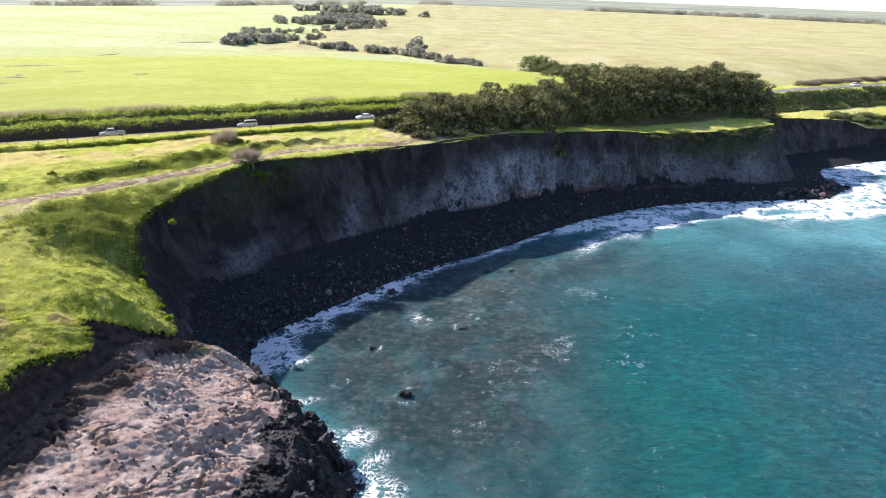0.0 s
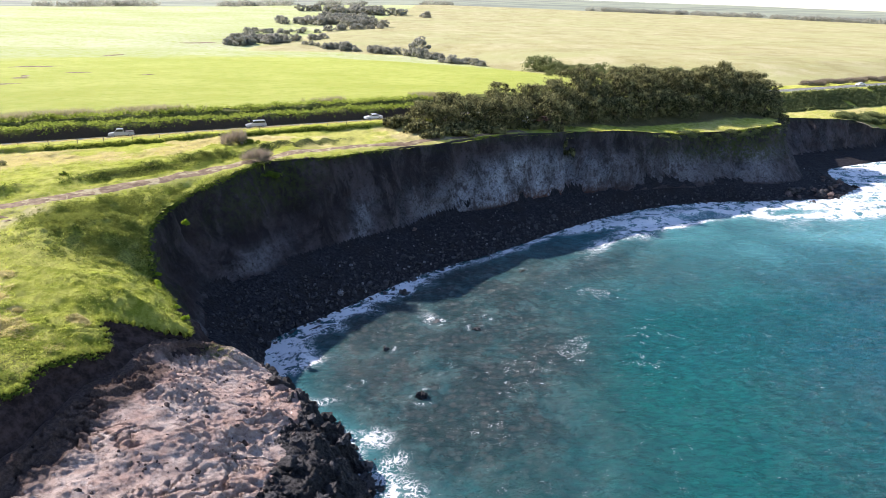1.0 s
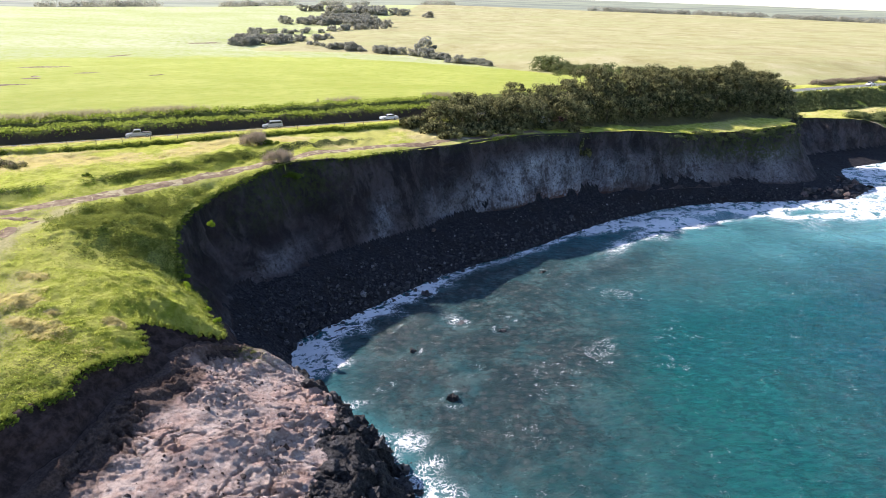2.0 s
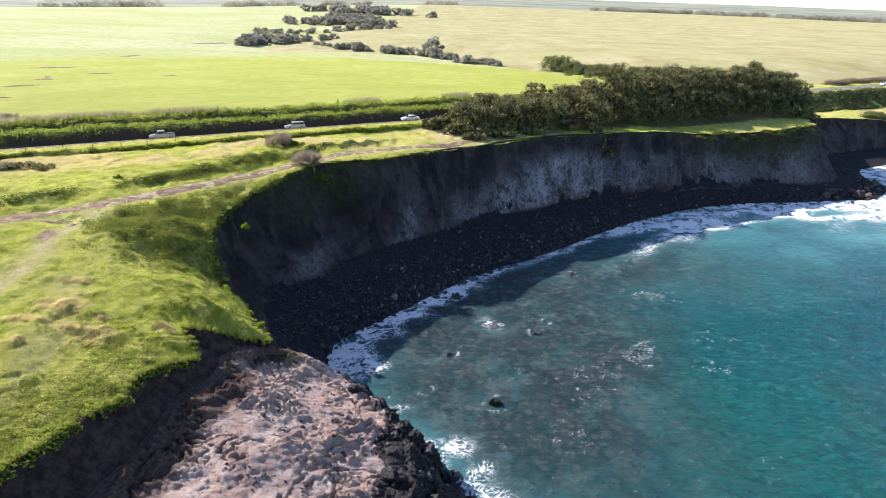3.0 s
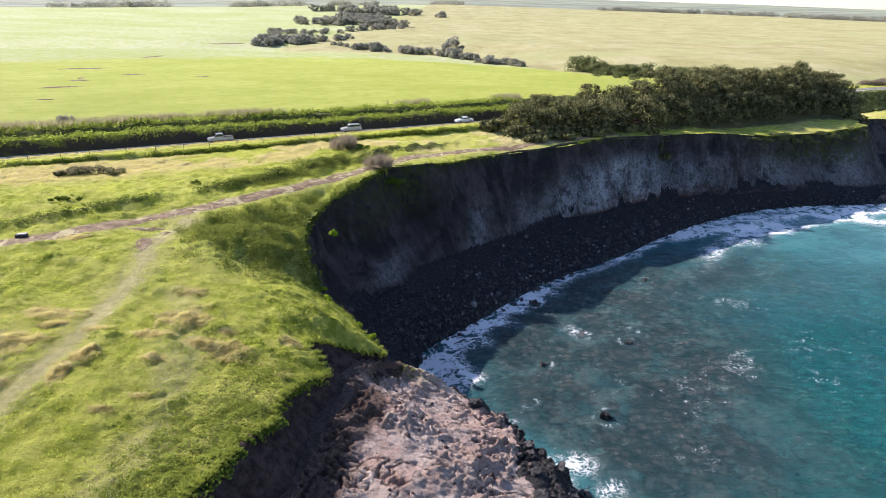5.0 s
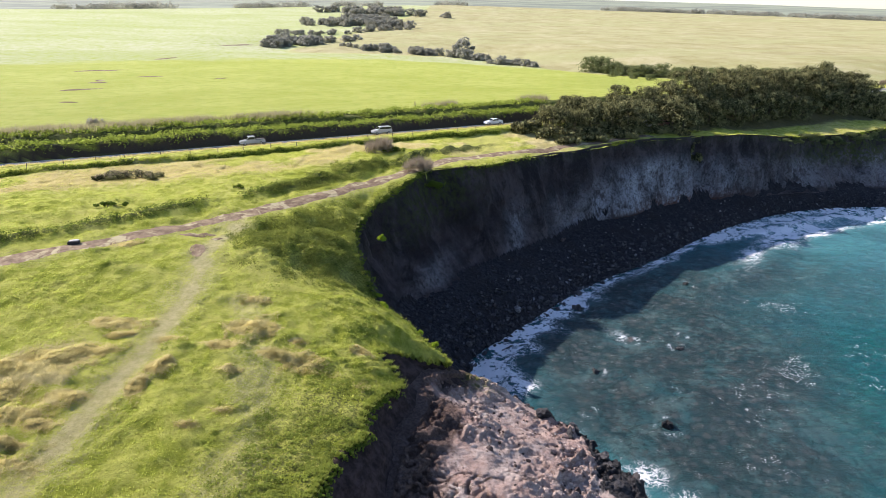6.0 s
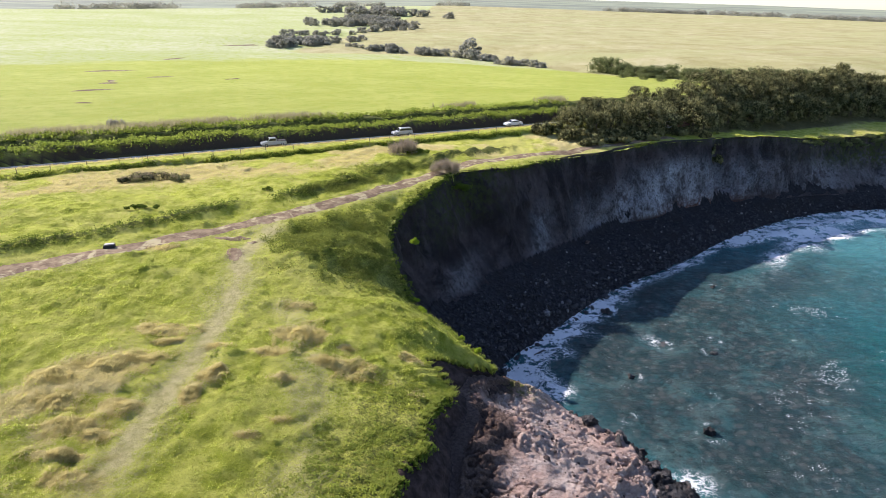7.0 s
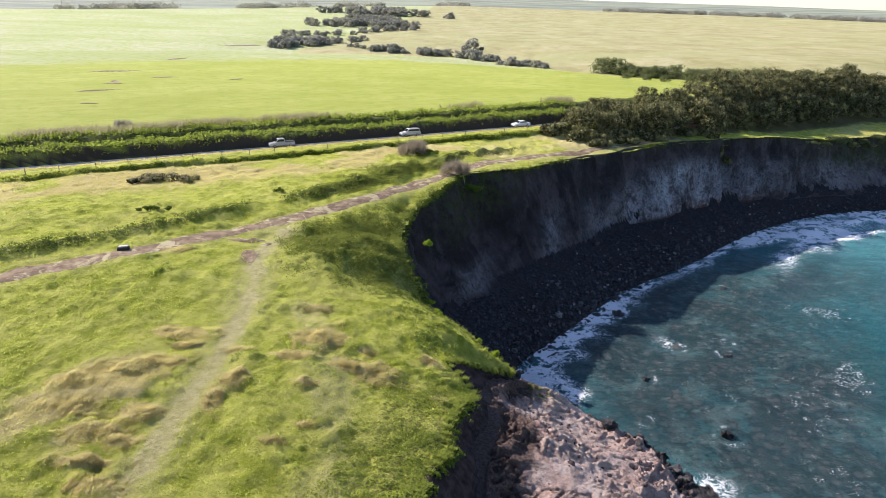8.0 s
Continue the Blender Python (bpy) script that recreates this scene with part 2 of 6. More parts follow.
    s.bump(s.noise(2.2, 5, 0.7, (0.8, 1.9, 1)), 1.0, 0.3)
    return s.mat


def plain(name, colour, rough=0.6, metal=0.0, vary=0.25, scale=3.0, spec=0.4):
    s = Shader(name, rough, spec)
    s.bsdf.inputs["Metallic"].default_value = metal
    dark = tuple(c * (1 - vary) for c in colour)
    s.color(s.mix(s.ramp(s.noise(scale, 6, 0.7), 0.35, 0.68), dark, colour))
    s.bump(s.noise(scale * 5, 4), 0.15, 0.02)
    return s.mat


def foliage(name, dark, light, share=0.35, patchy=False):
    s = Shader(name, 0.85, 0.1)
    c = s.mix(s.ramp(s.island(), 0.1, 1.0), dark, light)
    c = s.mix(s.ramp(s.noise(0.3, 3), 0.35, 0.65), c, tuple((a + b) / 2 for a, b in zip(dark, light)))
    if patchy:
        # noise patches of near-black leaf colour imitate shaded gaps between clumps
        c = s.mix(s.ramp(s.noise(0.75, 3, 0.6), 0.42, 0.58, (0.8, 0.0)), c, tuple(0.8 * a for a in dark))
    s.color(c)
    s.leafy(c, share)
    return s.mat


def asphalt():
    s = Shader("asphalt", 0.95, 0.12)
    c = s.mix(s.ramp(s.noise(0.5, 5), 0.35, 0.65), (0.20, 0.185, 0.165), (0.27, 0.25, 0.22))
    s.color(s.mix(s.ramp(s.noise(25, 3), 0.4, 0.7), c, (0.13, 0.13, 0.13)))
    s.bump(s.noise(30, 3), 0.3, 0.01)
    return s.mat


def dirt_track_soil():
    s = Shader("dirt_track_soil", 0.95, 0.15)
    c = s.mix(s.ramp(s.noise(0.8, 6, 0.7), 0.38, 0.64), (0.14, 0.096, 0.06), (0.26, 0.19, 0.118))
    c = s.mix(s.ramp(s.noise(0.45, 5, 0.6, warp=1.0), 0.52, 0.63), c, (0.38, 0.33, 0.19))
    s.color(c)
    s.bump(s.noise(3, 6, 0.7), 0.8, 0.1)
    return s.mat


M_GROUND, M_CLIFF, M_SHELF, M_BEACH, M_SEA = grass_ground(), cliff_rock(), shelf_rock(), pebble_beach(), sea_water()
M_SCARP = plain("scarp_earth", (0.066, 0.044, 0.039), 0.95, vary=0.7, scale=1.1, spec=0.15)
M_BLACK = stone("lava_stone", (0.022, 0.021, 0.022), (0.14, 0.13, 0.128))
M_BROWN = stone("brown_stone", (0.11, 0.075, 0.065), (0.24, 0.18, 0.16))
M_COBBLE = stone("cobble_stone", (0.03, 0.029, 0.031), (0.15, 0.142, 0.142))
M_PEBBLES = loose_stones("loose_stones")
M_ASPHALT, M_TRACK = asphalt(), dirt_track_soil()
M_BARK = plain("bark", (0.16, 0.12, 0.09), 0.95, scale=6, vary=0.5)
M_WOOD = plain("grey_wood", (0.2, 0.17, 0.14), 0.9, scale=8, vary=0.5)
# near-black to pale range paints dark gaps and sunlit tips into the leaves
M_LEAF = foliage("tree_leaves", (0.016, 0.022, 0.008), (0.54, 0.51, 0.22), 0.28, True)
M_LEAF_MID = foliage("gulch_leaves", (0.10, 0.12, 0.045), (0.26, 0.285, 0.12), 0.4)
# leaf colour lifted towards grey to stand in for the haze of distance
M_LEAF_HAZED = foliage("hazed_far_leaves", (0.25, 0.25, 0.20), (0.42, 0.41, 0.33), 0.5)
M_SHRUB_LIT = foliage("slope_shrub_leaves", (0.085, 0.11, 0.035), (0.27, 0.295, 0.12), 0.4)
M_SHRUB = foliage("shrub_leaves", (0.06, 0.10, 0.012), (0.19, 0.25, 0.035))
M_HEDGE = foliage("hedge_leaves", (0.17, 0.24, 0.03), (0.46, 0.52, 0.10), 0.55)
M_TURF = foliage("low_shrub_leaves", (0.19, 0.24, 0.04), (0.39, 0.43, 0.09), 0.5)
M_TALL = foliage("tall_straw", (0.26, 0.24, 0.12), (0.46, 0.42, 0.24), 0.5)
M_HERB = foliage("herb_leaves", (0.27, 0.34, 0.045), (0.44, 0.49, 0.10), 0.5)
M_SCRUB = foliage("slope_leaves", (0.06, 0.09, 0.014), (0.40, 0.43, 0.09), 0.42)
M_LIME = foliage("lime_leaves", (0.22, 0.33, 0.02), (0.42, 0.52, 0.05), 0.45)
M_BLADE = foliage("grass_blades", (0.35, 0.41, 0.05), (0.60, 0.62, 0.15), 0.65)
M_STRAW = foliage("dry_grass", (0.51, 0.44, 0.18), (0.66, 0.58, 0.28), 0.6)
M_HAY = foliage("meadow_straw", (0.48, 0.42, 0.15), (0.66, 0.57, 0.26), 0.65)
M_TWIG = foliage("dry_twigs", (0.22, 0.18, 0.12), (0.42, 0.35, 0.26), 0.4)
M_STEEL = plain("galvanised_steel", (0.55, 0.56, 0.57), 0.45, 0.8)
M_TYRE = plain("tyre_rubber", (0.025, 0.025, 0.025), 0.85)
M_GLASS = plain("car_glass", (0.03, 0.035, 0.04), 0.08, vary=0.1, spec=0.6)
M_LAMP = plain("lamp_lens", (0.75, 0.75, 0.72), 0.15, vary=0.05)
M_REDLAMP = plain("tail_lens", (0.35, 0.02, 0.02), 0.2, vary=0.1)
M_WHITE = plain("white_paint", (0.78, 0.78, 0.76), 0.3, vary=0.06)
M_SILVER = plain("silver_paint", (0.45, 0.46, 0.48), 0.3, 0.4, 0.08)
M_PINK = plain("faded_red_paint", (0.42, 0.16, 0.15), 0.4, vary=0.1)
M_PALE = plain("pale_weathered_top", (0.68, 0.64, 0.58), 0.85, vary=0.2)
M_DARK = plain("black_side", (0.03, 0.028, 0.027), 0.8, vary=0.3)
M_LINE = plain("road_line_paint", (0.7, 0.68, 0.6), 0.7, vary=0.2)


# ---- arithmetic of the land ----
def value_noise(x, y, seed):
    table = np.random.RandomState(seed).rand(256, 256)
    xi, yi = np.floor(x).astype(int), np.floor(y).astype(int)
    fx, fy = x - xi, y - yi
    fx, fy = fx * fx * (3 - 2 * fx), fy * fy * (3 - 2 * fy)
    a, b = table[xi & 255, yi & 255], table[(xi + 1) & 255, yi & 255]
    c, d = table[xi & 255, (yi + 1) & 255], table[(xi + 1) & 255, (yi + 1) & 255]
    return (a + (b - a) * fx) * (1 - fy) + (c + (d - c) * fx) * fy - 0.5


def fbm(x, y, size, seed, octaves=4, gain=0.5):
    """Noise of about -0.5 to 0.5 whose largest lumps are size metres."""
    total, amp, norm = 0, 1.0, 0.0
    for n in range(octaves):
        k = 2.03 ** n / size
        total = total + amp * value_noise(x * k + 17.3 * n, y * k - 9.1 * n, seed + n)
        norm += amp
        amp *= gain
    return total / norm * 1.3


def step(a, b, v):
    t = np.clip((v - a) / (b - a), 0, 1)
    return t * t * (3 - 2 * t)


def curve(points, gap=0.7):
    """A smooth line through the points, evenly sampled: an array of x, y, z."""
    p = np.array(points, float)
    p = np.vstack([2 * p[0] - p[1], p, 2 * p[-1] - p[-2]])
    out = []
    for i in range(1, len(p) - 2):
        t = np.linspace(0, 1, max(2, int(np.hypot(*(p[i + 1] - p[i])[:2]) / gap) + 1))[:-1, None]
        a, b, c, d = p[i - 1:i + 3]
        out.append(0.5 * (2 * b + (c - a) * t + (2 * a - 5 * b + 4 * c - d) * t * t + (3 * b - a - 3 * c + d) * t ** 3))
    return np.vstack([*out, p[-2:-1]])


def near(line, x, y):
    """For each point: its signed distance from the line (to its left: plus), the line's z there, and the length along it."""
    flat = np.stack([np.ravel(x), np.ravel(y)], 1)
    dist, zed, along = np.empty(len(flat)), np.empty(len(flat)), np.empty(len(flat))
    way = np.gradient(line[:, :2], axis=0)
    way /= np.linalg.norm(way, axis=1)[:, None]
    length = np.r_[0, np.cumsum(np.hypot(*np.diff(line[:, :2], axis=0).T))]
    sq = (line[:, :2] ** 2).sum(1)
    for i in range(0, len(flat), 20000):
        part = flat[i:i + 20000]
        k = (sq - 2 * part @ line[:, :2].T).argmin(1)
        off = part - line[k, :2]
        side = way[k, 0] * off[:, 1] - way[k, 1] * off[:, 0]
        dist[i:i + 20000] = np.where(side < 0, -1, 1) * np.hypot(*off.T)
        zed[i:i + 20000], along[i:i + 20000] = line[k, 2], length[k]
    shape = np.shape(x)
    return dist.reshape(shape), zed.reshape(shape), along.reshape(shape)


# the cliff's top edge, its foot and the water's edge, from the near headland round the bay
EDGE = curve([(-50, -66, 20), (-46, -10, 19), (-43, 25, 18.5), (-40.7, 41.8, 17.5), (-38.8, 46, 17.1), (-38.6, 49.2, 17.2), (-37.8, 53, 16.2), (-36.5, 55.6, 15.1),
              (-37.6, 57.5, 15.8), (-38.9, 59.6, 16.5), (-37.4, 61.6, 15.2), (-35, 63.2, 13.4), (-31.9, 64.8, 11.9), (-33.2, 67.2, 12.1), (-35.3, 69.2, 13), (-38.8, 73.6, 13.7), (-41.1, 76.8, 14.8), (-44, 83, 18.4), (-44.8, 91, 19.6),
              (-42.5, 101, 20.8), (-38.2, 110, 21.8), (-33.5, 115.6, 22.2), (-26.7, 119, 22), (-8.2, 136, 21), (11.5, 148, 21.4),
              (31.8, 160.4, 20.1), (47, 165.5, 19.4), (66, 173.5, 17.4), (86, 182, 17.2), (97, 186.6, 17.3), (101.5, 189.8, 17.2), (104, 198, 17.2),
              (110, 212, 16.5), (118, 222, 15), (126, 226, 14), (134, 226, 14), (147, 229.5, 13), (156, 232, 11), (166, 237, 8.5), (200, 251, 8), (340, 315, 8)])
FOOT = curve([(-43, -66, 15), (-40, -10, 14), (-37.5, 25, 13.6), (-36.4, 42, 13.4), (-35.6, 49, 13.5), (-34, 55, 12.8), (-34.8, 59.5, 12.6), (-33.2, 62, 12), (-30.4, 64.6, 10.6),
              (-30.6, 67.2, 9), (-31.8, 71, 6.6), (-34.8, 75.5, 5.5), (-37.5, 82, 6), (-37.6, 91, 6.3), (-32, 99.4, 6.3), (-20, 113, 5.6), (-8.3, 125.6, 4.8),
              (0, 134.5, 5.3), (13, 143.6, 5.2), (30.8, 154.2, 5), (53.3, 163.4, 5.2), (75, 170, 4), (98.4, 176, 2.4), (106, 181, 2.5),
              (109, 190, 3), (113, 205, 3), (122, 214, 3), (132.6, 218.8, 2.5), (146, 223.5, 2.5), (158, 228.5, 2.5), (171, 237, 2.5), (200, 245, 3), (340, 309, 3)])
SHORE = curve([(-4, -66, 0), (-4, -10, 0), (-5.5, 25, 0), (-7, 42, 0), (-8.8, 53, 0), (-12.5, 60.5, 0), (-17, 64.8, 0), (-21.5, 69.2, 0), (-25.6, 73.6, 0),
               (-28.3, 79, 0), (-28.6, 86, 0), (-23, 93, 0), (-16, 101, 0), (-6, 112.4, 0), (13, 127.5, 0), (30, 143, 0), (47, 155, 0), (66, 163, 0),
               (94, 166, 0), (108, 168, 0), (117, 175, 0), (121.5, 181.5, 0), (122, 190, 0), (124.5, 198, 0), (129, 204.6, 0), (142, 211.5, 0), (157, 218, 0), (200, 234, 0), (340, 297, 0)])
ROAD_AT, ROAD_WAY = np.array([-115.0, 111.4]), np.array([0.905, 0.425])


def road_frame(x, y):
    """The length along the road, and the distance inland of it."""
    dx, dy = x - ROAD_AT[0], y - ROAD_AT[1]
    u = dx * ROAD_WAY[0] + dy * ROAD_WAY[1]
    return u, dy * ROAD_WAY[0] - dx * ROAD_WAY[1] - bend(u)


def bend(u):
    """How far the road swings inland beyond the grove."""
    return 24.0 * step(130, 285, u)


def road_point(u, v):
    """A place u metres along the road and v metres inland of its near edge line."""
    return ROAD_AT + u * ROAD_WAY + (v + float(bend(u))) * np.array([-ROAD_WAY[1], ROAD_WAY[0]])


def coast_point(u, v):
    """The same, measured from the road's straight line."""
    return road_point(u, v - float(bend(u)))


GULCH = curve([(110, 270, 0), (80, 330, 0), (45, 358, 0), (23, 394, 0), (2, 415, 0), (-20, 460, 0), (-54, 473, 0), (-86, 484, 0), (-125, 482, 0),
               (-150, 500, 0), (-140, 580, 0), (-122, 700, 0), (-118, 799, 0), (-90, 1050, 0), (-60, 1500, 0), (-40, 2500, 0)], 4)
TRACK = curve([(-140, 40, 0), (-100, 59, 0), (-86, 67.6, 0), (-75.8, 74.6, 0), (-66.8, 82.6, 0), (-57.4, 91.6, 0), (-46.4, 104.6, 0), (-34.5, 119, 0),
               (-24, 128.4, 0), (-13, 136.5, 0), (3, 147.5, 0), (18, 157.5, 0)])
PATH = curve([(-59.5, 84, 0), (-61.2, 76, 0), (-59.9, 70, 0), (-59.3, 65.7, 0), (-59, 61, 0), (-58.7, 56.6, 0), (-59, 50, 0), (-59.4, 46.6, 0), (-59.3, 42.6, 0), (-59.6, 37.6, 0), (-61, 15, 0)])
PATH_2 = curve([(-53, 64, 0), (-50, 57, 0), (-48, 50, 0), (-47, 42, 0), (-48, 25, 0)])


def spread(parts):
    """Grid lines: (start, end, step) pieces, end to end."""
    return np.unique(np.concatenate([np.arange(a, b, s) for a, b, s in parts]).round(3))


def outward(start, end, first, grow):
    out, at = [start], start
    s = first * np.sign(end - start)
    while abs(at - start) < abs(end - start):
        at += s
        s *= grow
        out.append(at)
    return np.array(out)


GX = np.unique(np.r_[outward(-96, -3200, 0.9, 1.07), spread([(-96, -76, 0.55), (-76, -5, 0.34), (-5, 125, 0.6), (125, 190, 1.0)]), outward(190, 3600, 1.0, 1.06)])
GY = np.unique(np.r_[outward(4, -60, 1.2, 1.2), spread([(4, 34, 0.6)]), spread([(34, 92, 0.31), (92, 182, 0.5), (182, 240, 0.8), (240, 292, 1.1)]), outward(292, 4400, 1.0, 1.045)])
X, Y = np.meshgrid(GX, GY)


def plateau(x, y):
    """The height of the open land: gently rising to the road, then fields that climb to a far skyline."""
    u, v = road_frame(x, y)
    z = np.interp(v, [-130, -100, -77, -56, -39, -23, -6, 0], [17, 18.6, 20.2, 21.9, 23.1, 23.5, 23.7, 23.6])
    z = z + step(0, 55, x) * step(3, -12, v + bend(u)) * -4.2 - step(-30, 40, x) * step(0, -14, v) * 0.8
    # the sunken road, the bank behind it and the fields
    z = z - 0.6 * step(0.3, 1.3, v) * step(7.2, 6.6, v) * step(150, 120, u)
    z = z + (step(6.6, 7.5, v) * 1.6 + step(11.5, 12.3, v) * 1.1 + step(12.5, 15, v) * 0.3) * step(215, 165, u)
    # beyond the grove the road runs lower, over a slope down to a grassy terrace
    z = z - 3.3 * step(140, 280, u) * step(-14, 0, v)
    terrace = np.interp(v, [-60, -11, -2.4, 0], [14, 14.2, 20.2, 20.3])
    z = z + (terrace - z) * step(248, 276, u) * (v < 0)
    return z + (open_fields(x, y) - z) * step(14, 75, v)


def open_fields(x, y):
    """The height of the fields behind the road: a shallow valley along the gulch, a long rise, and hills beyond its crest."""
    r, az = np.hypot(x, y), np.degrees(np.arctan2(x, y))
    crest = np.interp(az, [-30, -18, 0, 25, 35], [1150, 1230, 1500, 1480, 1370])
    k = np.minimum(1, crest / np.maximum(r, 1))
    a, b = x * k / 300, y * k / 300
    hollow = np.exp(-(near(GULCH, x * k, y * k)[0] / 55) ** 2) * step(760, 420, y * k)
    z = 24.654 - 2.077 * a - 0.278 * b + 2.512 * b * b - 1.823 * a * b + 1.081 * a * a - 6.578 * hollow
    rise = (z - 46.6) / np.maximum(r * k, 1)
    beyond = np.clip(r - crest, 0, None)
    return z + beyond * rise - 9 * step(0, 250, beyond) + r * 0.0165 * step(500, 2500, beyond)


uu, vv = road_frame(X, Y)
dE, zE, sE = near(EDGE, X, Y)
dF, zF, sF = near(FOOT, X, Y)
dW, zW, sW = near(SHORE, X, Y)
dT = np.abs(near(TRACK, X, Y)[0])
dP = np.abs(near(PATH, X, Y)[0])
dP2 = np.abs(near(PATH_2, X, Y)[0])
dG = near(GULCH, X, Y)[0]
shelf = step(86, 80, Y - 0.3 * X)          # 1 on the near rock shelf, 0 round the bay
# ragged cliff line: gullies that run down the face
gully = fbm(sE, dE * 0.3, 13, 3, 3) * 3.2
dE = dE + (gully * 0.45 + fbm(X, Y, 5, 12, 3) * 1.3) * (1 - 0.85 * shelf) + fbm(X, Y, 3.0, 15, 3) * 0.7 * shelf
land, face = dE > -0.9, (dE <= -0.9) & (dF > 0)

TUSSOCKS = ((-51, 59.3, 5.4, 3.2), (-52.8, 55.6, 3.6, 1.4), (-47.8, 55.2, 3.2, 2.0), (-45, 54.7, 4.0, 2.8), (-52, 64.6, 2.4, 1.0), (-63.5, 58.4, 5.0, 2.4), (-62, 56.3, 3.0, 1.0),
            (-57.6, 55.8, 2.4, 1.1), (-56.4, 51.6, 2.6, 2.2), (-57.3, 49.0, 1.6, 2.8), (-61.8, 39.6, 3.2, 1.5), (-63.3, 41.6, 4.0, 1.0), (-50.7, 51.7, 1.8, 0.8), (-49.8, 46.7, 1.2, 0.6),
            (-51.6, 44.5, 1.6, 0.7), (-40.5, 58.4, 2.0, 1.6), (-39.8, 52.6, 1.1, 1.4), (-70.5, 75.9, 3.0, 1.2), (-69, 50.5, 4.0, 2.0), (-66, 52.2, 5.0, 1.8), (-62.8, 53.6, 4.0, 1.6),
            (-62, 47.2, 3.4, 2.0), (-64.5, 45, 4.0, 1.6), (-67.5, 47.4, 4.0, 2.0), (-62, 44, 2.4, 1.2), (-46.4, 57.9, 1.6, 0.7))
mound = 0 * X
for tx, ty, tw, td in TUSSOCKS:
    mound = np.maximum(mound, np.exp(-(((X - tx) / (0.5 * tw)) ** 2 + ((Y - ty) / (0.5 * td)) ** 2) ** 1.5) * min(0.2, 0.09 * td + 0.02))
herbs = np.maximum(fbm(X, Y, 1.3, 29, 4, 0.6), 0) * step(-0.2, 0.15, fbm(X, Y, 8, 33, 3))
smoothness = 1 - 0.8 * step(4, 20, vv)
mossy = step(-0.05, 0.3, fbm(X, Y, 2.6, 21, 4)) * 0.2 + fbm(X, Y, 1.0, 27, 3) * 0.35 + herbs * 0.75
lumps = fbm(X, Y, 9, 31, 4) * 0.8 + mossy * step(0.8, 2.6, dT) * step(0.4, 1.8, dP) + mound * (1 + fbm(X, Y, 1.1, 35, 3))
slope_zone = step(2, 5, dT) * step(17, 10, dE + fbm(X, Y, 6, 43, 3) * 5) * step(70, 77, Y) * step(-15, -28, X)
lumps = lumps + slope_zone * (fbm(X, Y, 2.4, 37, 4) * 1.2 + fbm(sE * 1.1, dE * 0.35, 2.6, 39, 4) * 1.7 - 0.25)
# raised grassy bank along the inland side of the track
tside = near(TRACK, X, Y)[0]
bank = np.exp(-((tside - 6.2 - 1.5 * fbm(X, Y, 14, 61, 2)) / 1.5) ** 2) * step(-20, -32, X)
bank = bank * (1 - np.exp(-((X + 64.5) / 2.2) ** 2))
Zland = plateau(X, Y)
pull = np.exp(-np.clip(dE, 0, None) / 8.5) * step(-2.5, -8, vv)
Zland = Zland + (zE - Zland) * pull + lumps * (smoothness * (0.4 + 0.6 * step(0, 2.5, dE))) * step(1500, 300, Y) + bank * 0.75
hedge = step(7.1, 7.8, vv) * step(17, 15, vv) * step(215, 165, uu)
Zland = Zland + hedge * (0.15 + 0.9 * fbm(X, Y, 3, 41, 3)) - 0.85 * step(-4.5, -5.4, vv) * step(-34, -12, vv) * step(160, 140, uu)
flat_road = step(6.6, 5.6, np.abs(vv - 3.0))
Zland = Zland - lumps * smoothness * (0.4 + 0.6 * step(0, 2.5, dE)) * flat_road

u_face = np.clip(-dE, 0, None) / (np.clip(-dE, 0, None) + np.clip(dF, 0, None) + 1e-6)
u_face = np.clip(u_face + gully * 0.03 * np.sin(np.pi * u_face) + fbm(X, Y, 6, 51, 3) * 0.16 * np.sin(np.pi * u_face), 0, 1)
Zface = zE + (zF - zE) * (1 - (1 - u_face) ** 1.5)


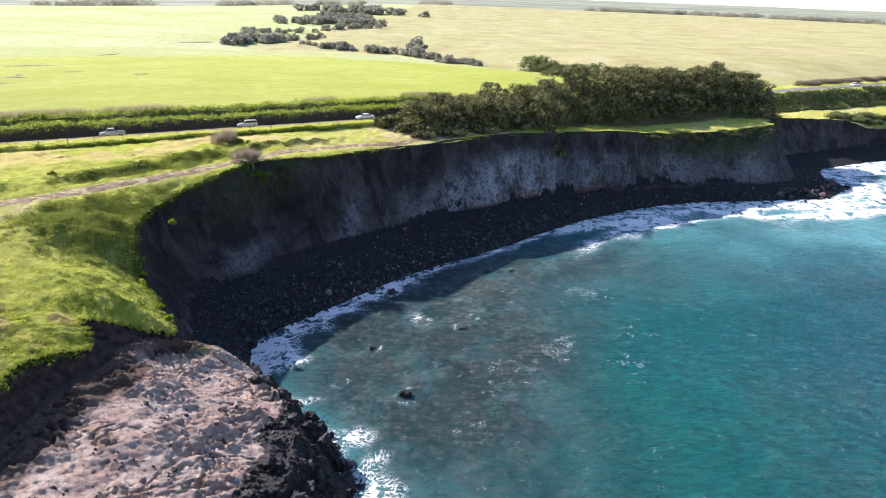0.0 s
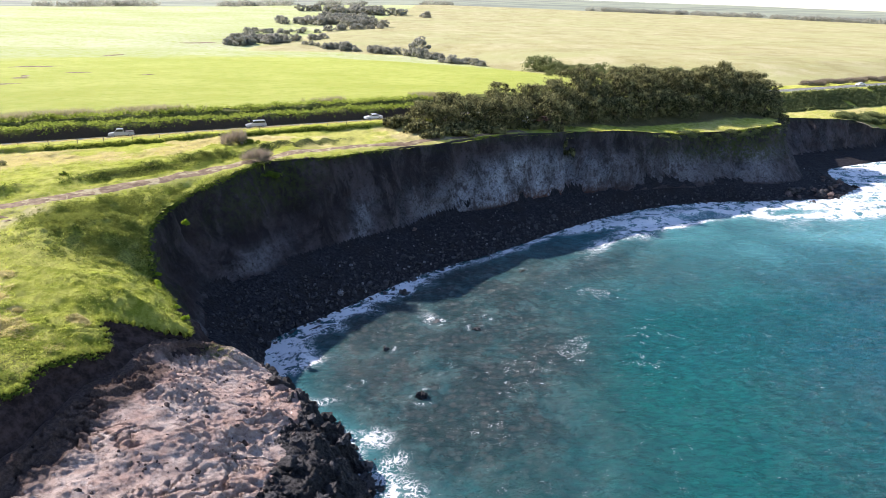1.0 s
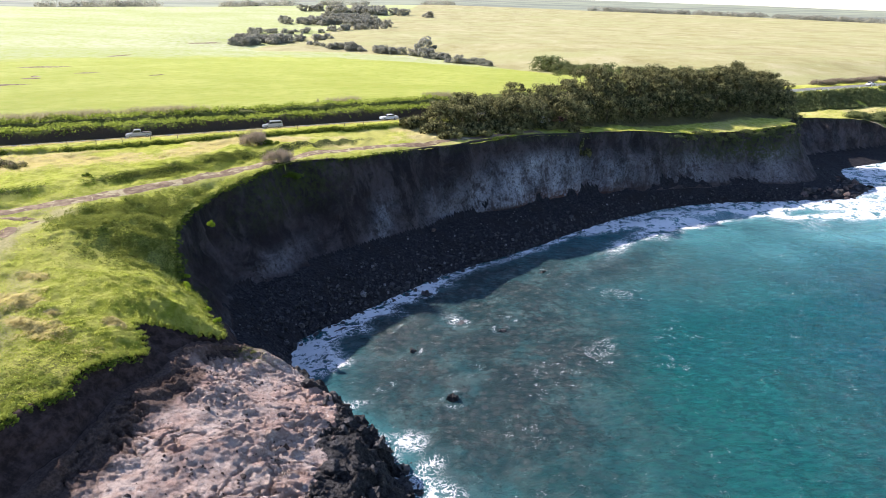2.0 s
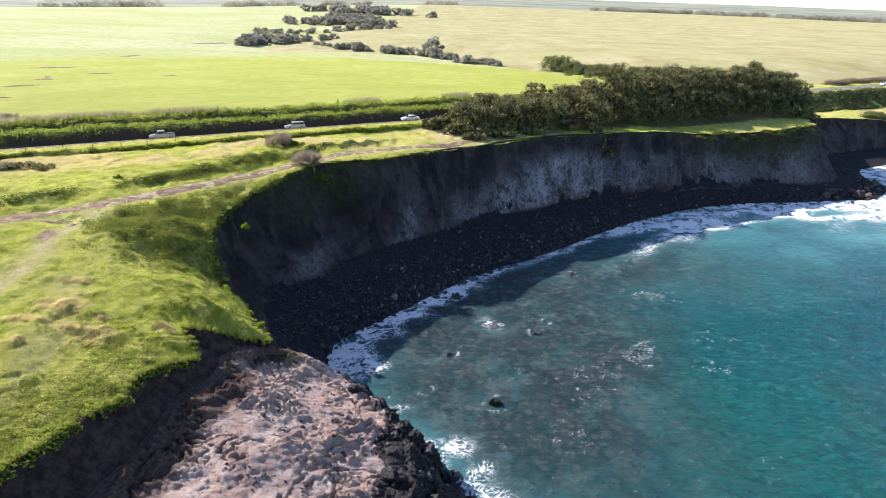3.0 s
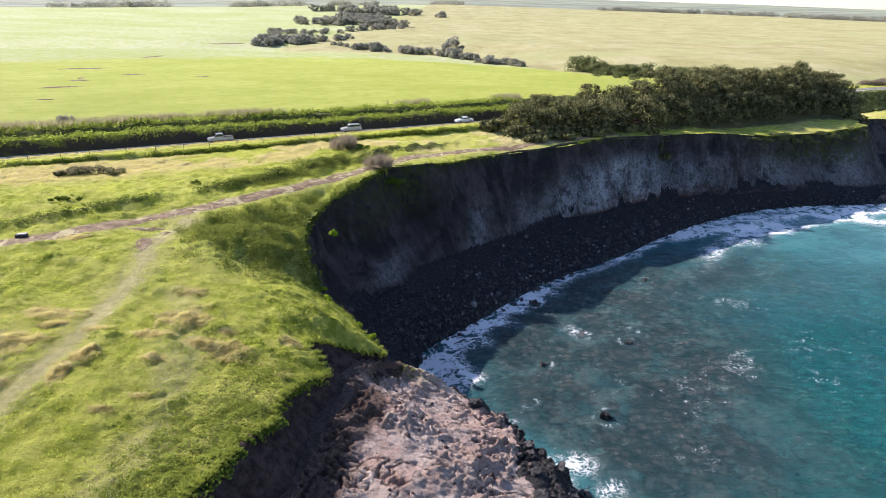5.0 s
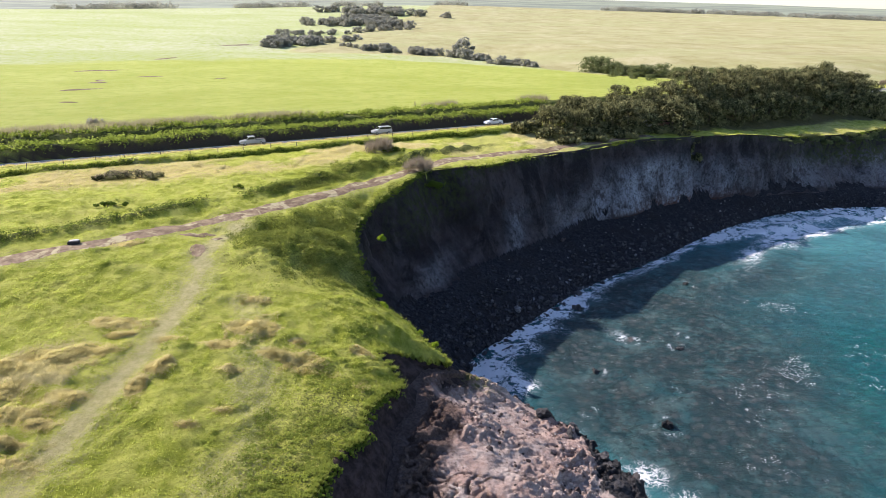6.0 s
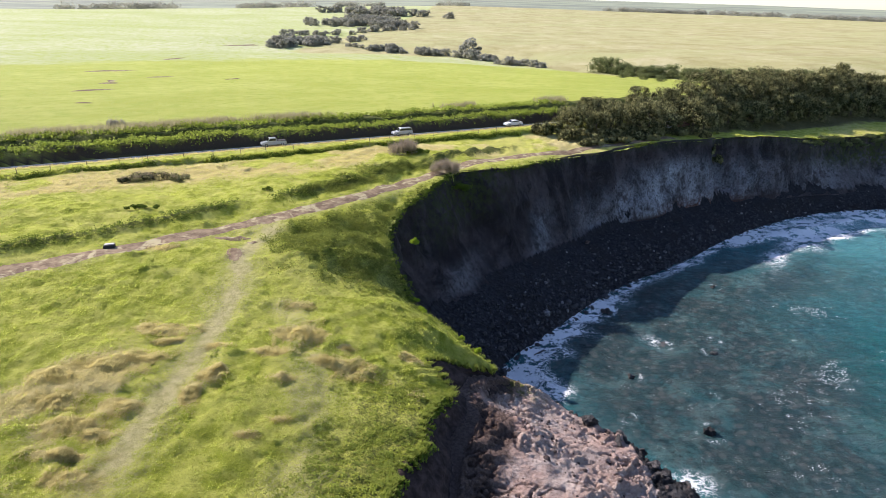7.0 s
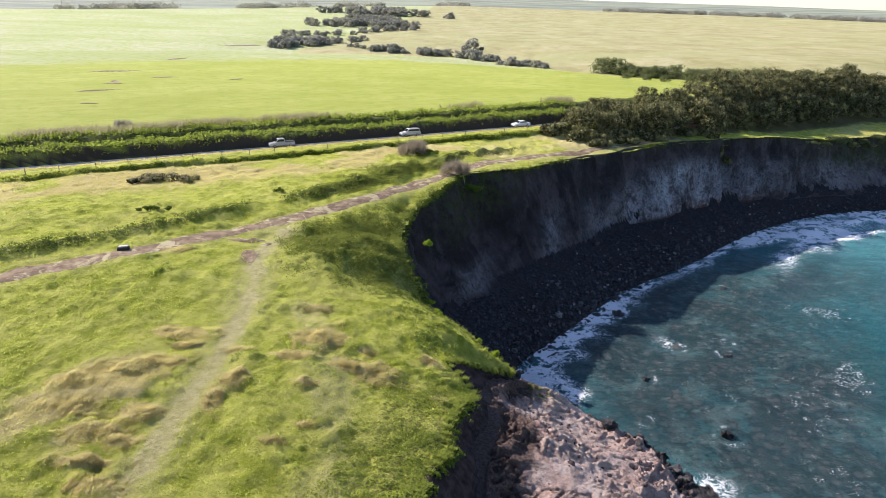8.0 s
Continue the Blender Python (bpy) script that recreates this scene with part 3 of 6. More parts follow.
def low_ground(x, y, dF, zF, dW):
    """The height of what lies between the cliff's foot and the water, and how far down it a place is."""
    shelf = step(86, 80, y - 0.3 * x)
    u = np.clip(-dF, 0, None) / (np.clip(-dF, 0, None) + np.clip(dW, 0, None) + 1e-6)
    slope = np.interp(u, [0, 0.25, 0.62, 0.76, 0.84, 0.93, 1], [0, 0.08, 0.36, 0.46, 0.66, 0.92, 1.03])
    z = zF * (1 - (shelf * slope + (1 - shelf) * (0.25 * u + 0.75 * u ** 1.25)))
    a, b = 0.83 * x + 0.55 * y, -0.55 * x + 0.83 * y
    wx, wy = a + fbm(x, y, 5, 61, 3) * 3, b * 1.25 + fbm(x, y, 5, 63, 3) * 3
    rocky = fbm(x, y, 10, 71, 3) * 1.5 + fbm(a * 0.6, b * 1.3, 4.5, 73, 4) * 0.7
    clods = step(-0.1, 0.2, fbm(x, y, 6, 89, 3)) * 0.85 + 0.15
    rocky = rocky + clods * (fbm(wx * 0.8, wy * 1.1, 1.3, 79, 4, 0.75) * 0.32 + fbm(a * 0.6, b * 1.2, 3.0, 87, 3) * 0.4 + fbm(x, y, 0.7, 83, 3, 0.6) * 0.4) + fbm(x, y, 0.9, 85, 3, 0.6) * 0.24
    seam = np.abs(fbm(wx * 0.7, wy * 1.3, 2.3, 217, 4, 0.6))
    rocky = rocky - 0.55 * step(0.06, 0.015, seam) * step(-0.02, 0.12, fbm(x, y, 5, 219, 3)) + 0.22 * step(0.0, 0.05, fbm(wx, wy * 1.2, 1.1, 223, 4, 0.65)) * clods
    # a few ledges that drop away to one side, and deep hollows
    rocky = rocky + 0.4 * step(0.16, 0.2, fbm(wx * 0.5, wy, 6.0, 211, 6, 0.66))
    pits = -1.3 * step(0.27, 0.32, fbm(x * 0.42, y * 1.25, 3.0, 91, 5, 0.68)) - 0.55 * clods * step(0.30, 0.36, fbm(x * 0.6, y * 1.3, 1.5, 94, 4, 0.7))
    jag = step(0.64, 0.8, u) * (fbm(x, y, 2.6, 95, 5, 0.72) * 2.6 + (0.25 - np.abs(fbm(x, y, 1.3, 99, 3, 0.6))) * 0.9)
    talus = 1.3 * np.exp(np.clip(dF, -40, 0) / 1.5) * (0.45 + 1.6 * fbm(x, y, 2.6, 103, 4, 0.65))
    z = z + shelf * (step(0.0, 0.02, u) * (rocky + pits - 0.2 + jag) + talus)
    return z + (1 - shelf) * fbm(x, y, 3.5, 97, 4) * 0.5 * step(0.02, 0.2, u), u


Zlow, u_low = low_ground(X, Y, dF, zF, dW)
Zsea = -0.25 - np.clip(-dW, 0, 40) * (0.12 + 0.25 * shelf)
Z = np.where(land, Zland, np.where(face, Zface, np.where(dW > 0, Zlow, Zsea)))
# rough the steep faces sideways
rough = ((shelf > 0.5) & (dF <= 0)) * step(0.0, 1.2, np.minimum(np.abs(dE) + 0.3, 2))
XS = X + rough * fbm(X + Z * 0.7, Y - Z * 0.9, 2.2, 101, 3) * 0.6
YS = Y + rough * fbm(X - Z * 0.8, Y + Z * 0.8, 2.4, 107, 3) * 0.6


def ground_z(x, y):
    """The land's height at a place, from the grid."""
    x, y = np.asarray(x, float), np.asarray(y, float)
    i, j = np.clip(np.searchsorted(GX, x) - 1, 0, len(GX) - 2), np.clip(np.searchsorted(GY, y) - 1, 0, len(GY) - 2)
    fx, fy = (x - GX[i]) / (GX[i + 1] - GX[i]), (y - GY[j]) / (GY[j + 1] - GY[j])
    return (Z[j, i] * (1 - fx) + Z[j, i + 1] * fx) * (1 - fy) + (Z[j + 1, i] * (1 - fx) + Z[j + 1, i + 1] * fx) * fy


# ---- making meshes ----
def mesh_from(name, verts, faces, material, smooth=True, attributes=None):
    """A mesh from numpy arrays of vertices and of triangles or quads."""
    me = bpy.data.meshes.new(name)
    n, k = len(faces), faces.shape[1]
    me.vertices.add(len(verts))
    me.vertices.foreach_set("co", np.ascontiguousarray(verts, np.float32).ravel())
    me.loops.add(n * k)
    me.loops.foreach_set("vertex_index", np.ascontiguousarray(faces, np.int32).ravel())
    me.polygons.add(n)
    me.polygons.foreach_set("loop_start", np.arange(0, n * k, k, dtype=np.int32))
    me.polygons.foreach_set("use_smooth", np.full(n, smooth))
    me.update(calc_edges=True)
    for key, values in (attributes or {}).items():
        me.attributes.new(key, "FLOAT", "POINT").data.foreach_set("value", np.ascontiguousarray(values, np.float32).ravel())
    me.materials.append(material)
    return me


def grid_faces(rows, cols):
    k = np.arange(rows * cols).reshape(rows, cols)
    return np.stack([k[:-1, :-1], k[:-1, 1:], k[1:, 1:], k[1:, :-1]], -1).reshape(-1, 4)


def sub_mesh(name, chosen, material, attributes, verts, faces):
    f = faces[chosen]
    used, f2 = np.unique(f, return_inverse=True)
    return mesh_from(name, verts[used], f2.reshape(f.shape), material, True, {k: np.ravel(v)[used] for k, v in attributes.items()})


def part(name, bm, material, parent, label="", smooth=False):
    """Links a bmesh, or a mesh, as one object under a thing or a part."""
    if isinstance(bm, bmesh.types.BMesh):
        me = bpy.data.meshes.new(name)
        bm.to_mesh(me)
        bm.free()
        me.materials.append(material)
        me.polygons.foreach_set("use_smooth", [smooth] * len(me.polygons))
    else:
        me = bm
    ob = new(name, me)
    ob.parent = parent
    return tagged(ob, label)


def thing(name, place, label, category, group="", turn=0.0):
    ob = new(name)
    ob.matrix_world = Matrix.Translation(place) @ Matrix.Rotation(turn, 4, "Z")
    return tagged(ob, label, category, group)


# ---- the land ----
verts = np.stack([XS, YS, Z], -1).reshape(-1, 3)
faces = grid_faces(*X.shape)
fz = Z.ravel()[faces].mean(1)
grassy = (dE + fbm(X, Y, 2.0, 111, 3) * (0.7 - 0.3 * shelf) > -0.4 + 0.5 * shelf).ravel()[faces].mean(1) > 0.5
zf = Z.ravel()[faces]
grassy &= ~((zf.max(1) - zf.min(1) > 2.2) & (dE.ravel()[faces].min(1) < 0.1) & (X.ravel()[faces].max(1) < 100))
shelfy = (shelf.ravel()[faces].mean(1) > 0.5)
low = ~grassy & (dF.ravel()[faces].max(1) < 1.6)
dryness = step(0.02, 0.2, fbm(X, Y, 13, 121, 4)) * 0.75 + step(0.1, 0.25, fbm(X, Y, 3.2, 127, 4)) * 0.3
west = np.exp(-(((X + 65.2 - 0.35 * (Y - 49)) / 7) ** 2 + ((Y - 48.8) / 6) ** 2) ** 2) * step(-0.3, 0.05, fbm(X, Y, 4, 129, 4)) * 0.95
strip = np.exp(-((vv + 13) / 8) ** 2) * step(150, 90, uu) * 1.0
dryness = np.clip(0.35 * step(255, 270, uu) * step(-9, -12, vv) + 0.2 * step(45, 70, X) * step(-8, -11, vv + bend(uu)) + dryness * 0.22 + west + strip * step(-0.2, 0.15, fbm(X, Y, 8, 133, 3)), 0, 1)
for tx, ty, tw, td in TUSSOCKS:
    dryness = np.maximum(dryness, 1.2 * np.exp(-(((X - tx) / (0.5 * tw)) ** 2 + ((Y - ty) / (0.5 * td)) ** 2) ** 2) + fbm(X, Y, 1.2, 137, 2) * 0.3 * (np.hypot(X - tx, Y - ty) < tw))
dryness = np.clip(dryness, 0, 1)
ground_attr = {
    "dry": dryness,
    "worn": np.clip(step(1.3, 0.1, dP + fbm(X, Y, 2.2, 141, 4) * 1.7) * 0.5 + step(4.4, 0.6, dP + fbm(X, Y, 4, 144, 3) * 2) * 0.46 + step(3.6, 0.2, dP2 + fbm(X, Y, 4, 142, 3) * 2.5) * 0.5 + step(5.0, 1.6, dT) * 0.35 * (tside < 0), 0, 1),
    "dirt": np.clip(step(3.4, 1.8, dT + fbm(X, Y, 4, 143, 3) * 1.2) * 0.4
                    + np.exp(-(((X + 62) / 1.3) ** 2 + ((Y - 75.6) / 2.2) ** 2)) * 0.9, 0, 1),
    # soil of the bank face and grove floor, darkened where their shade falls
    "soil": np.maximum(step(6.1, 6.5, vv) * step(7.7, 7.3, vv + fbm(X, Y, 2, 148, 2) * 0.6),
                       0.85 * step(-13, -10, vv + bend(uu) + fbm(X, Y, 4, 150, 3) * 3) * step(1, -3, vv) * step(116, 124, uu) * step(252, 244, uu)),
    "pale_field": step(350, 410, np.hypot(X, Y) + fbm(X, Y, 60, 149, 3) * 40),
    # where the painted haze sets in, by distance from the origin
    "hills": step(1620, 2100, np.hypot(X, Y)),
    "field": step(16, 18.5, vv) * step(-3, 3, dG + fbm(X, Y, 30, 145, 3) * 10),
    "pasture": step(16, 19, vv) * step(3, -3, dG + fbm(X, Y, 30, 145, 3) * 10),
    "shrub": np.clip(slope_zone * 0.5 + step(7.5, 2.5, dE + fbm(X, Y, 4, 146, 3) * 4) * step(58, 51, Y) * step(-30, -36, X) * 0.5 + hedge * 0.9 + bank * 0.8
                     + step(-2, -4, vv) * step(-12, -10, vv) * step(225, 245, uu) * step(-0.1, 0.1, fbm(X, Y, 6, 147, 3)) * 0.8, 0, 1),
}
# the cliff face: a wall of rock drawn down from the edge to the foot
tang = np.gradient(EDGE[:, :2], axis=0)
tang /= np.linalg.norm(tang, axis=1)[:, None]
seaward = np.stack([tang[:, 1], -tang[:, 0]], 1)
span = np.r_[0, np.cumsum(np.hypot(*np.diff(EDGE[:, :2], axis=0).T))]
match = np.array([((FOOT[:, :2] - p) ** 2).sum(1).argmin() for p in EDGE[:, :2]])
match = np.maximum.accumulate(match).astype(float)
match = np.convolve(np.pad(match, 12, mode="edge"), np.ones(25) / 25, "valid")
foot_at = np.stack([np.interp(match, np.arange(len(FOOT)), FOOT[:, k]) for k in range(3)], 1)
down = np.linspace(0, 1, 52)[:, None]
S = span[None, :] + 0 * down
CZ = EDGE[None, :, 2] + (foot_at[None, :, 2] - EDGE[None, :, 2]) * (1 - (1 - down) ** 1.35)
stone_part = step(86, 80, EDGE[:, 1] - 0.3 * EDGE[:, 0])[None, :]
wiggle = (fbm(span, span * 0, 13, 3, 3) * 3.2 * 0.45 + fbm(EDGE[:, 0], EDGE[:, 1], 5, 12, 3) * 1.3) * (1 - 0.85 * stone_part[0]) + fbm(EDGE[:, 0], EDGE[:, 1], 3.0, 15, 3) * 0.7 * stone_part[0]
ribs = fbm(S, CZ * 0.45, 9, 113, 3) * 4.2 + (0.2 - np.abs(fbm(S, CZ * 0.5 + 30, 4.5, 117, 3))) * 2.4 + fbm(S, CZ, 2.2, 119, 4, 0.65) * 1.5
ribs = ribs - 3.2 * np.exp(-((EDGE[:, 0] - 30) / 2.6) ** 2)[None, :] * np.sin(np.pi * np.clip(0.25 + 0.75 * down, 0, 1))
ribs = ribs * np.sin(np.pi * np.clip(down, 0.02, 0.98)) ** 0.5 * (1 - 0.55 * stone_part) + fbm(S, CZ, 1.5, 123, 4, 0.65) * 1.1 * stone_part * step(0, 0.1, down) * step(1, 0.9, down) + wiggle * (1 - down)
CXY = EDGE[None, :, :2] + (foot_at[None, :, :2] - EDGE[None, :, :2]) * down[..., None] + seaward[None] * ribs[..., None]
CZ = CZ + fbm(S, CZ, 3.0, 131, 3) * 0.5 * np.sin(np.pi * down)
tuck_top = np.dstack([EDGE[None, :, :2] + seaward[None] * (wiggle - 1.6 - 1.2 * step(96, 104, EDGE[:, 0]))[:, None], EDGE[None, :, 2] - 1.0 + 0.8 * step(96, 104, EDGE[:, 0])[None, :]])
tuck_low = np.dstack([foot_at[None, :, :2] + seaward[None] * 1.2, foot_at[None, :, 2] - 1.0])
CXY[0] -= seaward * 0.25
wall = np.vstack([tuck_top, np.dstack([CXY, CZ - 0.05]), tuck_low])
deep = np.vstack([[[0.0]], down, [[1.0]]]) + 0 * S[:1]
WXX, WZZ = wall[..., 0], wall[..., 2]
cliff_attr = {
    "pale": np.clip(0.1 * step(-22, 4, WXX) * step(0.12, 0.4, deep) + 1.5 * np.exp(-((WXX - 20) / 10) ** 2) * step(0.12, 0.42, deep) + 0.6 * np.exp(-((WXX - 38) / 7) ** 2) * step(0.15, 0.5, deep)
                    + 0.6 * np.exp(-((WXX + 1) / 7) ** 2) * step(0.3, 0.6, deep) + 0.35 * np.exp(-((WXX - 58) / 14) ** 2) * step(0.2, 0.5, deep) + 0.3 * np.exp(-((WXX - 88) / 9) ** 2) * step(0.2, 0.4, deep)
                    + 0.5 * np.exp(-((WXX + 18.5) / 2.2) ** 2) * step(0.25, 0.55, deep) + 0.3 * np.exp(-((WXX + 35) / 4) ** 2) * step(0.55, 0.75, deep), 0, 1)
            * (0.5 + 0.5 * step(-0.16, 0.12, fbm(np.vstack([S[:1], S, S[:1]]), WZZ * 0.7, 7, 139, 4))) * step(1.0, 0.86, deep),
    "rust": np.exp(-(((WXX - 25) / 16) ** 2)) * step(9, 5, WZZ),
    "green": np.clip(np.exp(-((WXX + 34) / 7) ** 2) * step(0.55, 0.15, deep) + 0.5 * step(0.12, 0.0, deep)
                     + np.exp(-((WXX - 84) / 22) ** 2) * step(0.6, 0.3, deep), 0, 1) * step(66, 72, wall[..., 1]),
    "black": 0 * WXX,
}
wall_faces = grid_faces(*WXX.shape)[:, ::-1]
wall_stone = (stone_part + 0 * WXX).ravel()[wall_faces].mean(1) > 0.5
shelf_attr = {
    "earth": step(-6.5, -2.5, dF + fbm(X, Y, 4, 155, 4) * 4),
    "black": np.clip(step(0.60, 0.74, u_low + fbm(X, Y, 7, 151, 3) * 0.25), 0, 1) * (dF <= 0),
    "green": step(62, 66, Y + 0.25 * X + 8) * step(0.5, 0.1, u_low) * (dF <= 0),
}
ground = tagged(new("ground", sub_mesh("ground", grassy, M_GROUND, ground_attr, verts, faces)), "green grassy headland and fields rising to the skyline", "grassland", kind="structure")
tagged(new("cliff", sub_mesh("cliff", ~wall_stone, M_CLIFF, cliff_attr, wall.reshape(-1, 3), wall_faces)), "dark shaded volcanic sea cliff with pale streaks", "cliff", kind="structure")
headland_scarp = tagged(new("scarp", sub_mesh("scarp", wall_stone, M_SCARP, cliff_attr, wall.reshape(-1, 3), wall_faces)), "shaded brown earth scarp below the grass", "scarp", kind="structure")
HX, HY = np.meshgrid(np.arange(-39, -2, 0.135), np.arange(35.5, 82, 0.135))
hF, hzF, _ = near(FOOT, HX, HY)
hW = near(SHORE, HX, HY)[0]
HZ, hu = low_ground(HX, HY, hF, hzF, hW)
HZ = np.where(hW > 0, HZ, -0.25 + hW * 0.45)
HZ = np.where(hF > 0, hzF + 0.45, HZ)
HXS = HX + fbm(HX + HZ * 0.7, HY - HZ * 0.9, 1.2, 101, 4) * (0.15 + 0.4 * step(0.6, 0.8, hu)) * step(0, -1, hF)
HYS = HY + fbm(HX - HZ * 0.8, HY + HZ * 0.8, 1.3, 107, 4) * (0.15 + 0.4 * step(0.6, 0.8, hu)) * step(0, -1, hF)
h_faces = grid_faces(*HX.shape)
h_keep = (hF.ravel()[h_faces].max(1) < 1.7) & (hW.ravel()[h_faces].min(1) > -5) & ((HY - 0.3 * HX).ravel()[h_faces].mean(1) < 83)
h_attr = {"earth": step(-4.2, -1.2, hF + fbm(HX, HY, 4, 155, 4) * 3.5 - 1.5 * step(52, 62, HY)), "black": step(0.60, 0.74, hu + fbm(HX, HY, 7, 151, 3) * 0.25) * (hF <= 0), "green": step(62, 66, HY + 0.25 * HX + 8) * step(0.5, 0.1, hu) * (hF <= 0)}
near_shelf = (verts[faces].mean(1)[:, 1] > 35.6)
tagged(new("rock_apron", sub_mesh("rock_apron", low & shelfy & (fz > -4) & ~near_shelf, M_SHELF, shelf_attr, verts, faces)), "reddish-brown rock shelf running along the headland", "rock shelf", kind="structure")
rock_shelf = tagged(new("rock_shelf", sub_mesh("rock_shelf", h_keep, M_SHELF, h_attr, np.stack([HXS, HYS, HZ], -1).reshape(-1, 3), h_faces)), "sunlit reddish-brown pitted rock shelf with a black lava rim", "rock shelf", kind="structure")
beach = tagged(new("beach", sub_mesh("beach", low & ~shelfy & (fz > -4), M_BEACH, {}, verts, faces)), "dark cobble beach in the cliff's shade", "beach", kind="structure")

# ---- the sea ----
WX = np.unique(np.r_[outward(-34, -60, 0.8, 1.3), spread([(-34, 45, 0.5), (45, 140, 0.7)]), outward(140, 4000, 0.8, 1.06)])
WY = np.unique(np.r_[outward(44, -900, 0.6, 1.1), spread([(44, 130, 0.5), (130, 215, 0.65)]), outward(215, 420, 1.0, 1.1)])
SX, SY = np.meshgrid(WX, WY)
wd, _, ws = near(SHORE, SX, SY)
off = -wd                                         # metres out from the shore
sea_shelf = step(86, 80, SY - 0.3 * SX)
swell = np.sin((off + fbm(SX, SY, 26, 161, 3) * 16) * 2 * np.pi / 13.0) * 0.22 * step(60, 8, off) * step(0, 5, off)
chop = fbm(SX, SY, 5, 163, 4) * 0.7 + fbm(SX * 0.9, SY * 1.7, 1.9, 169, 3) * 0.34
broken = fbm(ws, off * 0.6, 8, 171, 3)
surf_w = np.interp(SX, [-40, -26, -17, -9, 0, 10, 20, 30, 45, 70, 95, 130], [8, 10.5, 11, 8.5, 4.5, 3.5, 4.5, 8, 13, 15, 15, 15])
crest = np.exp(-((off - surf_w * 0.55 - broken * 5) / 1.2) ** 2) * (1 - sea_shelf)
foam = step(1.25, 0.35, off / (surf_w * (0.85 + 1.3 * broken)) ) * step(-1.5, 0.4, off) * (1 - sea_shelf) * np.interp(SX, [-14, 0, 25], [1.0, 0.8, 0.95]) * np.clip(0.97 + 1.1 * fbm(SX, SY, 3.2, 175, 4, 0.6), 0.4, 1.1)
foam = foam + crest * 0.5 * step(20, 45, SX)
foam = foam + sea_shelf * step(4.2, 0.2, off + fbm(SX, SY, 5, 181, 3) * 6) * 0.85
fleck = 0 * foam
for fx, fy, fr, fa in ((16.8, 82.2, 2.6, 0.7), (19.5, 85.0, 1.6, 0.5), (27.6, 102.9, 2.4, 0.6), (24, 104.5, 2.6, 0.3), (27, 78, 3.0, 0.3), (3, 62, 2.5, 0.3), (8, 76, 5, 0.22), (31, 88, 4, 0.2)):
    fleck = fleck + fa * np.exp(-(((SX - fx) ** 2 + (SY - fy) ** 2) / fr ** 2))
for fx, fy, fr, fa in ((-5, 93.5, 3.5, 0.45), (-10.0, 61.6, 2.2, 1.0), (-7.0, 57.2, 1.8, 0.9), (-5.2, 52, 2.0, 0.8), (-21.5, 78.5, 2.6, 0.8), (85, 144, 9, 0.4), (45, 137, 7, 0.5), (103, 154, 10, 0.55)):
    foam = foam + fa * np.exp(-(((SX - fx) ** 2 + (SY - fy) ** 2) / fr ** 2)) * (0.75 + 1.2 * fbm(SX, SY, 4, 191, 3))
line_up = np.exp(-((off - 12.5 - fbm(ws, off * 0.3, 22, 177, 3) * 9) / 3.2) ** 2) * np.interp(SX, [18, 32, 60, 95, 125, 150], [0, 0.75, 0.9, 0.75, 0.8, 0.5]) * (1 - sea_shelf)
foam = foam + line_up * (0.9 + 1.0 * fbm(SX, SY, 5, 179, 3))
SEA_ROCKS = [(3.3, 89.3, 1.3), (13.7, 114.7, 1.0), (-10.9, 83.0, 1.1), (-3.4, 91.9, 1.2), (-14.2, 73.1, 1.1), (-4.8, 70.2, 1.6), (-22.9, 90.0, 1.7),
             (-9.6, 103.3, 1.5), (-13.6, 105.1, 1.2), (-20.2, 95.8, 1.3), (5.2, 93.2, 0.8), (-25.4, 84.2, 1.0), (-19, 91.5, 0.9), (-1.8, 77.6, 0.8)]
for fx, fy, fr in SEA_ROCKS:
    rr = np.hypot(SX - fx, SY - fy)
    foam = foam + 0.62 * np.exp(-((rr - fr * 1.15) / 0.45) ** 2) * step(-0.25, 0.2, fbm(SX, SY, 1.8, 195, 2))
reef = np.exp(-(((SX + 1) / 20) ** 2 + ((SY - 86) / 34) ** 2) ** 1.4) * 1.4 + np.exp(-(((SX - 26) / 24) ** 2 + ((SY - 116) / 15) ** 2)) * 0.9
sea_attr = {
    "foam": np.clip(foam, 0, 1),
    "fleck": np.clip(fleck, 0, 1),
    "glow": np.exp(-(((SX - 30) / 24) ** 2 + ((SY - 66) / 30) ** 2)) * 0.75,
    "reef": np.clip(reef + fbm(SX, SY, 18, 201, 3) * 0.5, 0, 1) * step(0, 4, off),
    # pale tint left out close inshore in the cove, painting the cliff's shade darker
    "shallow": np.clip(np.exp(-((off - 14) / np.interp(SX, [-30, 10, 40, 90, 130], [9, 12, 20, 34, 40])) ** 2) * np.interp(SX, [-30, 0, 25, 50, 90, 130], [0.6, 0.5, 0.5, 0.9, 1.0, 1.0]) * (1 - step(20, -5, SX) * step(10, 5, off))
                       * (0.85 + 1.2 * fbm(SX, SY, 17, 203, 4)) * (1 - sea_shelf) + sea_shelf * np.exp(-(off / 8) ** 2) * 0.45, 0, 1),
    "deep": np.clip(step(30, 130, off + fbm(SX, SY, 40, 205, 3) * 40), 0, 1) * 0.8,
}
SZ = swell + (chop - 0.02) * step(0, 6, off) * 0.75 + crest * 0.55 * (0.6 + broken) + np.clip(foam, 0, 1) * fbm(SX, SY, 1.3, 207, 2) * 0.3
keep = (off > -7).ravel()[grid_faces(*SX.shape)].any(1)
tagged(new("sea", sub_mesh("sea", keep, M_SEA, sea_attr, np.stack([SX, SY, SZ], -1).reshape(-1, 3), grid_faces(*SX.shape))), "clear teal sea with dark reef patches and white surf", "sea", kind="structure")


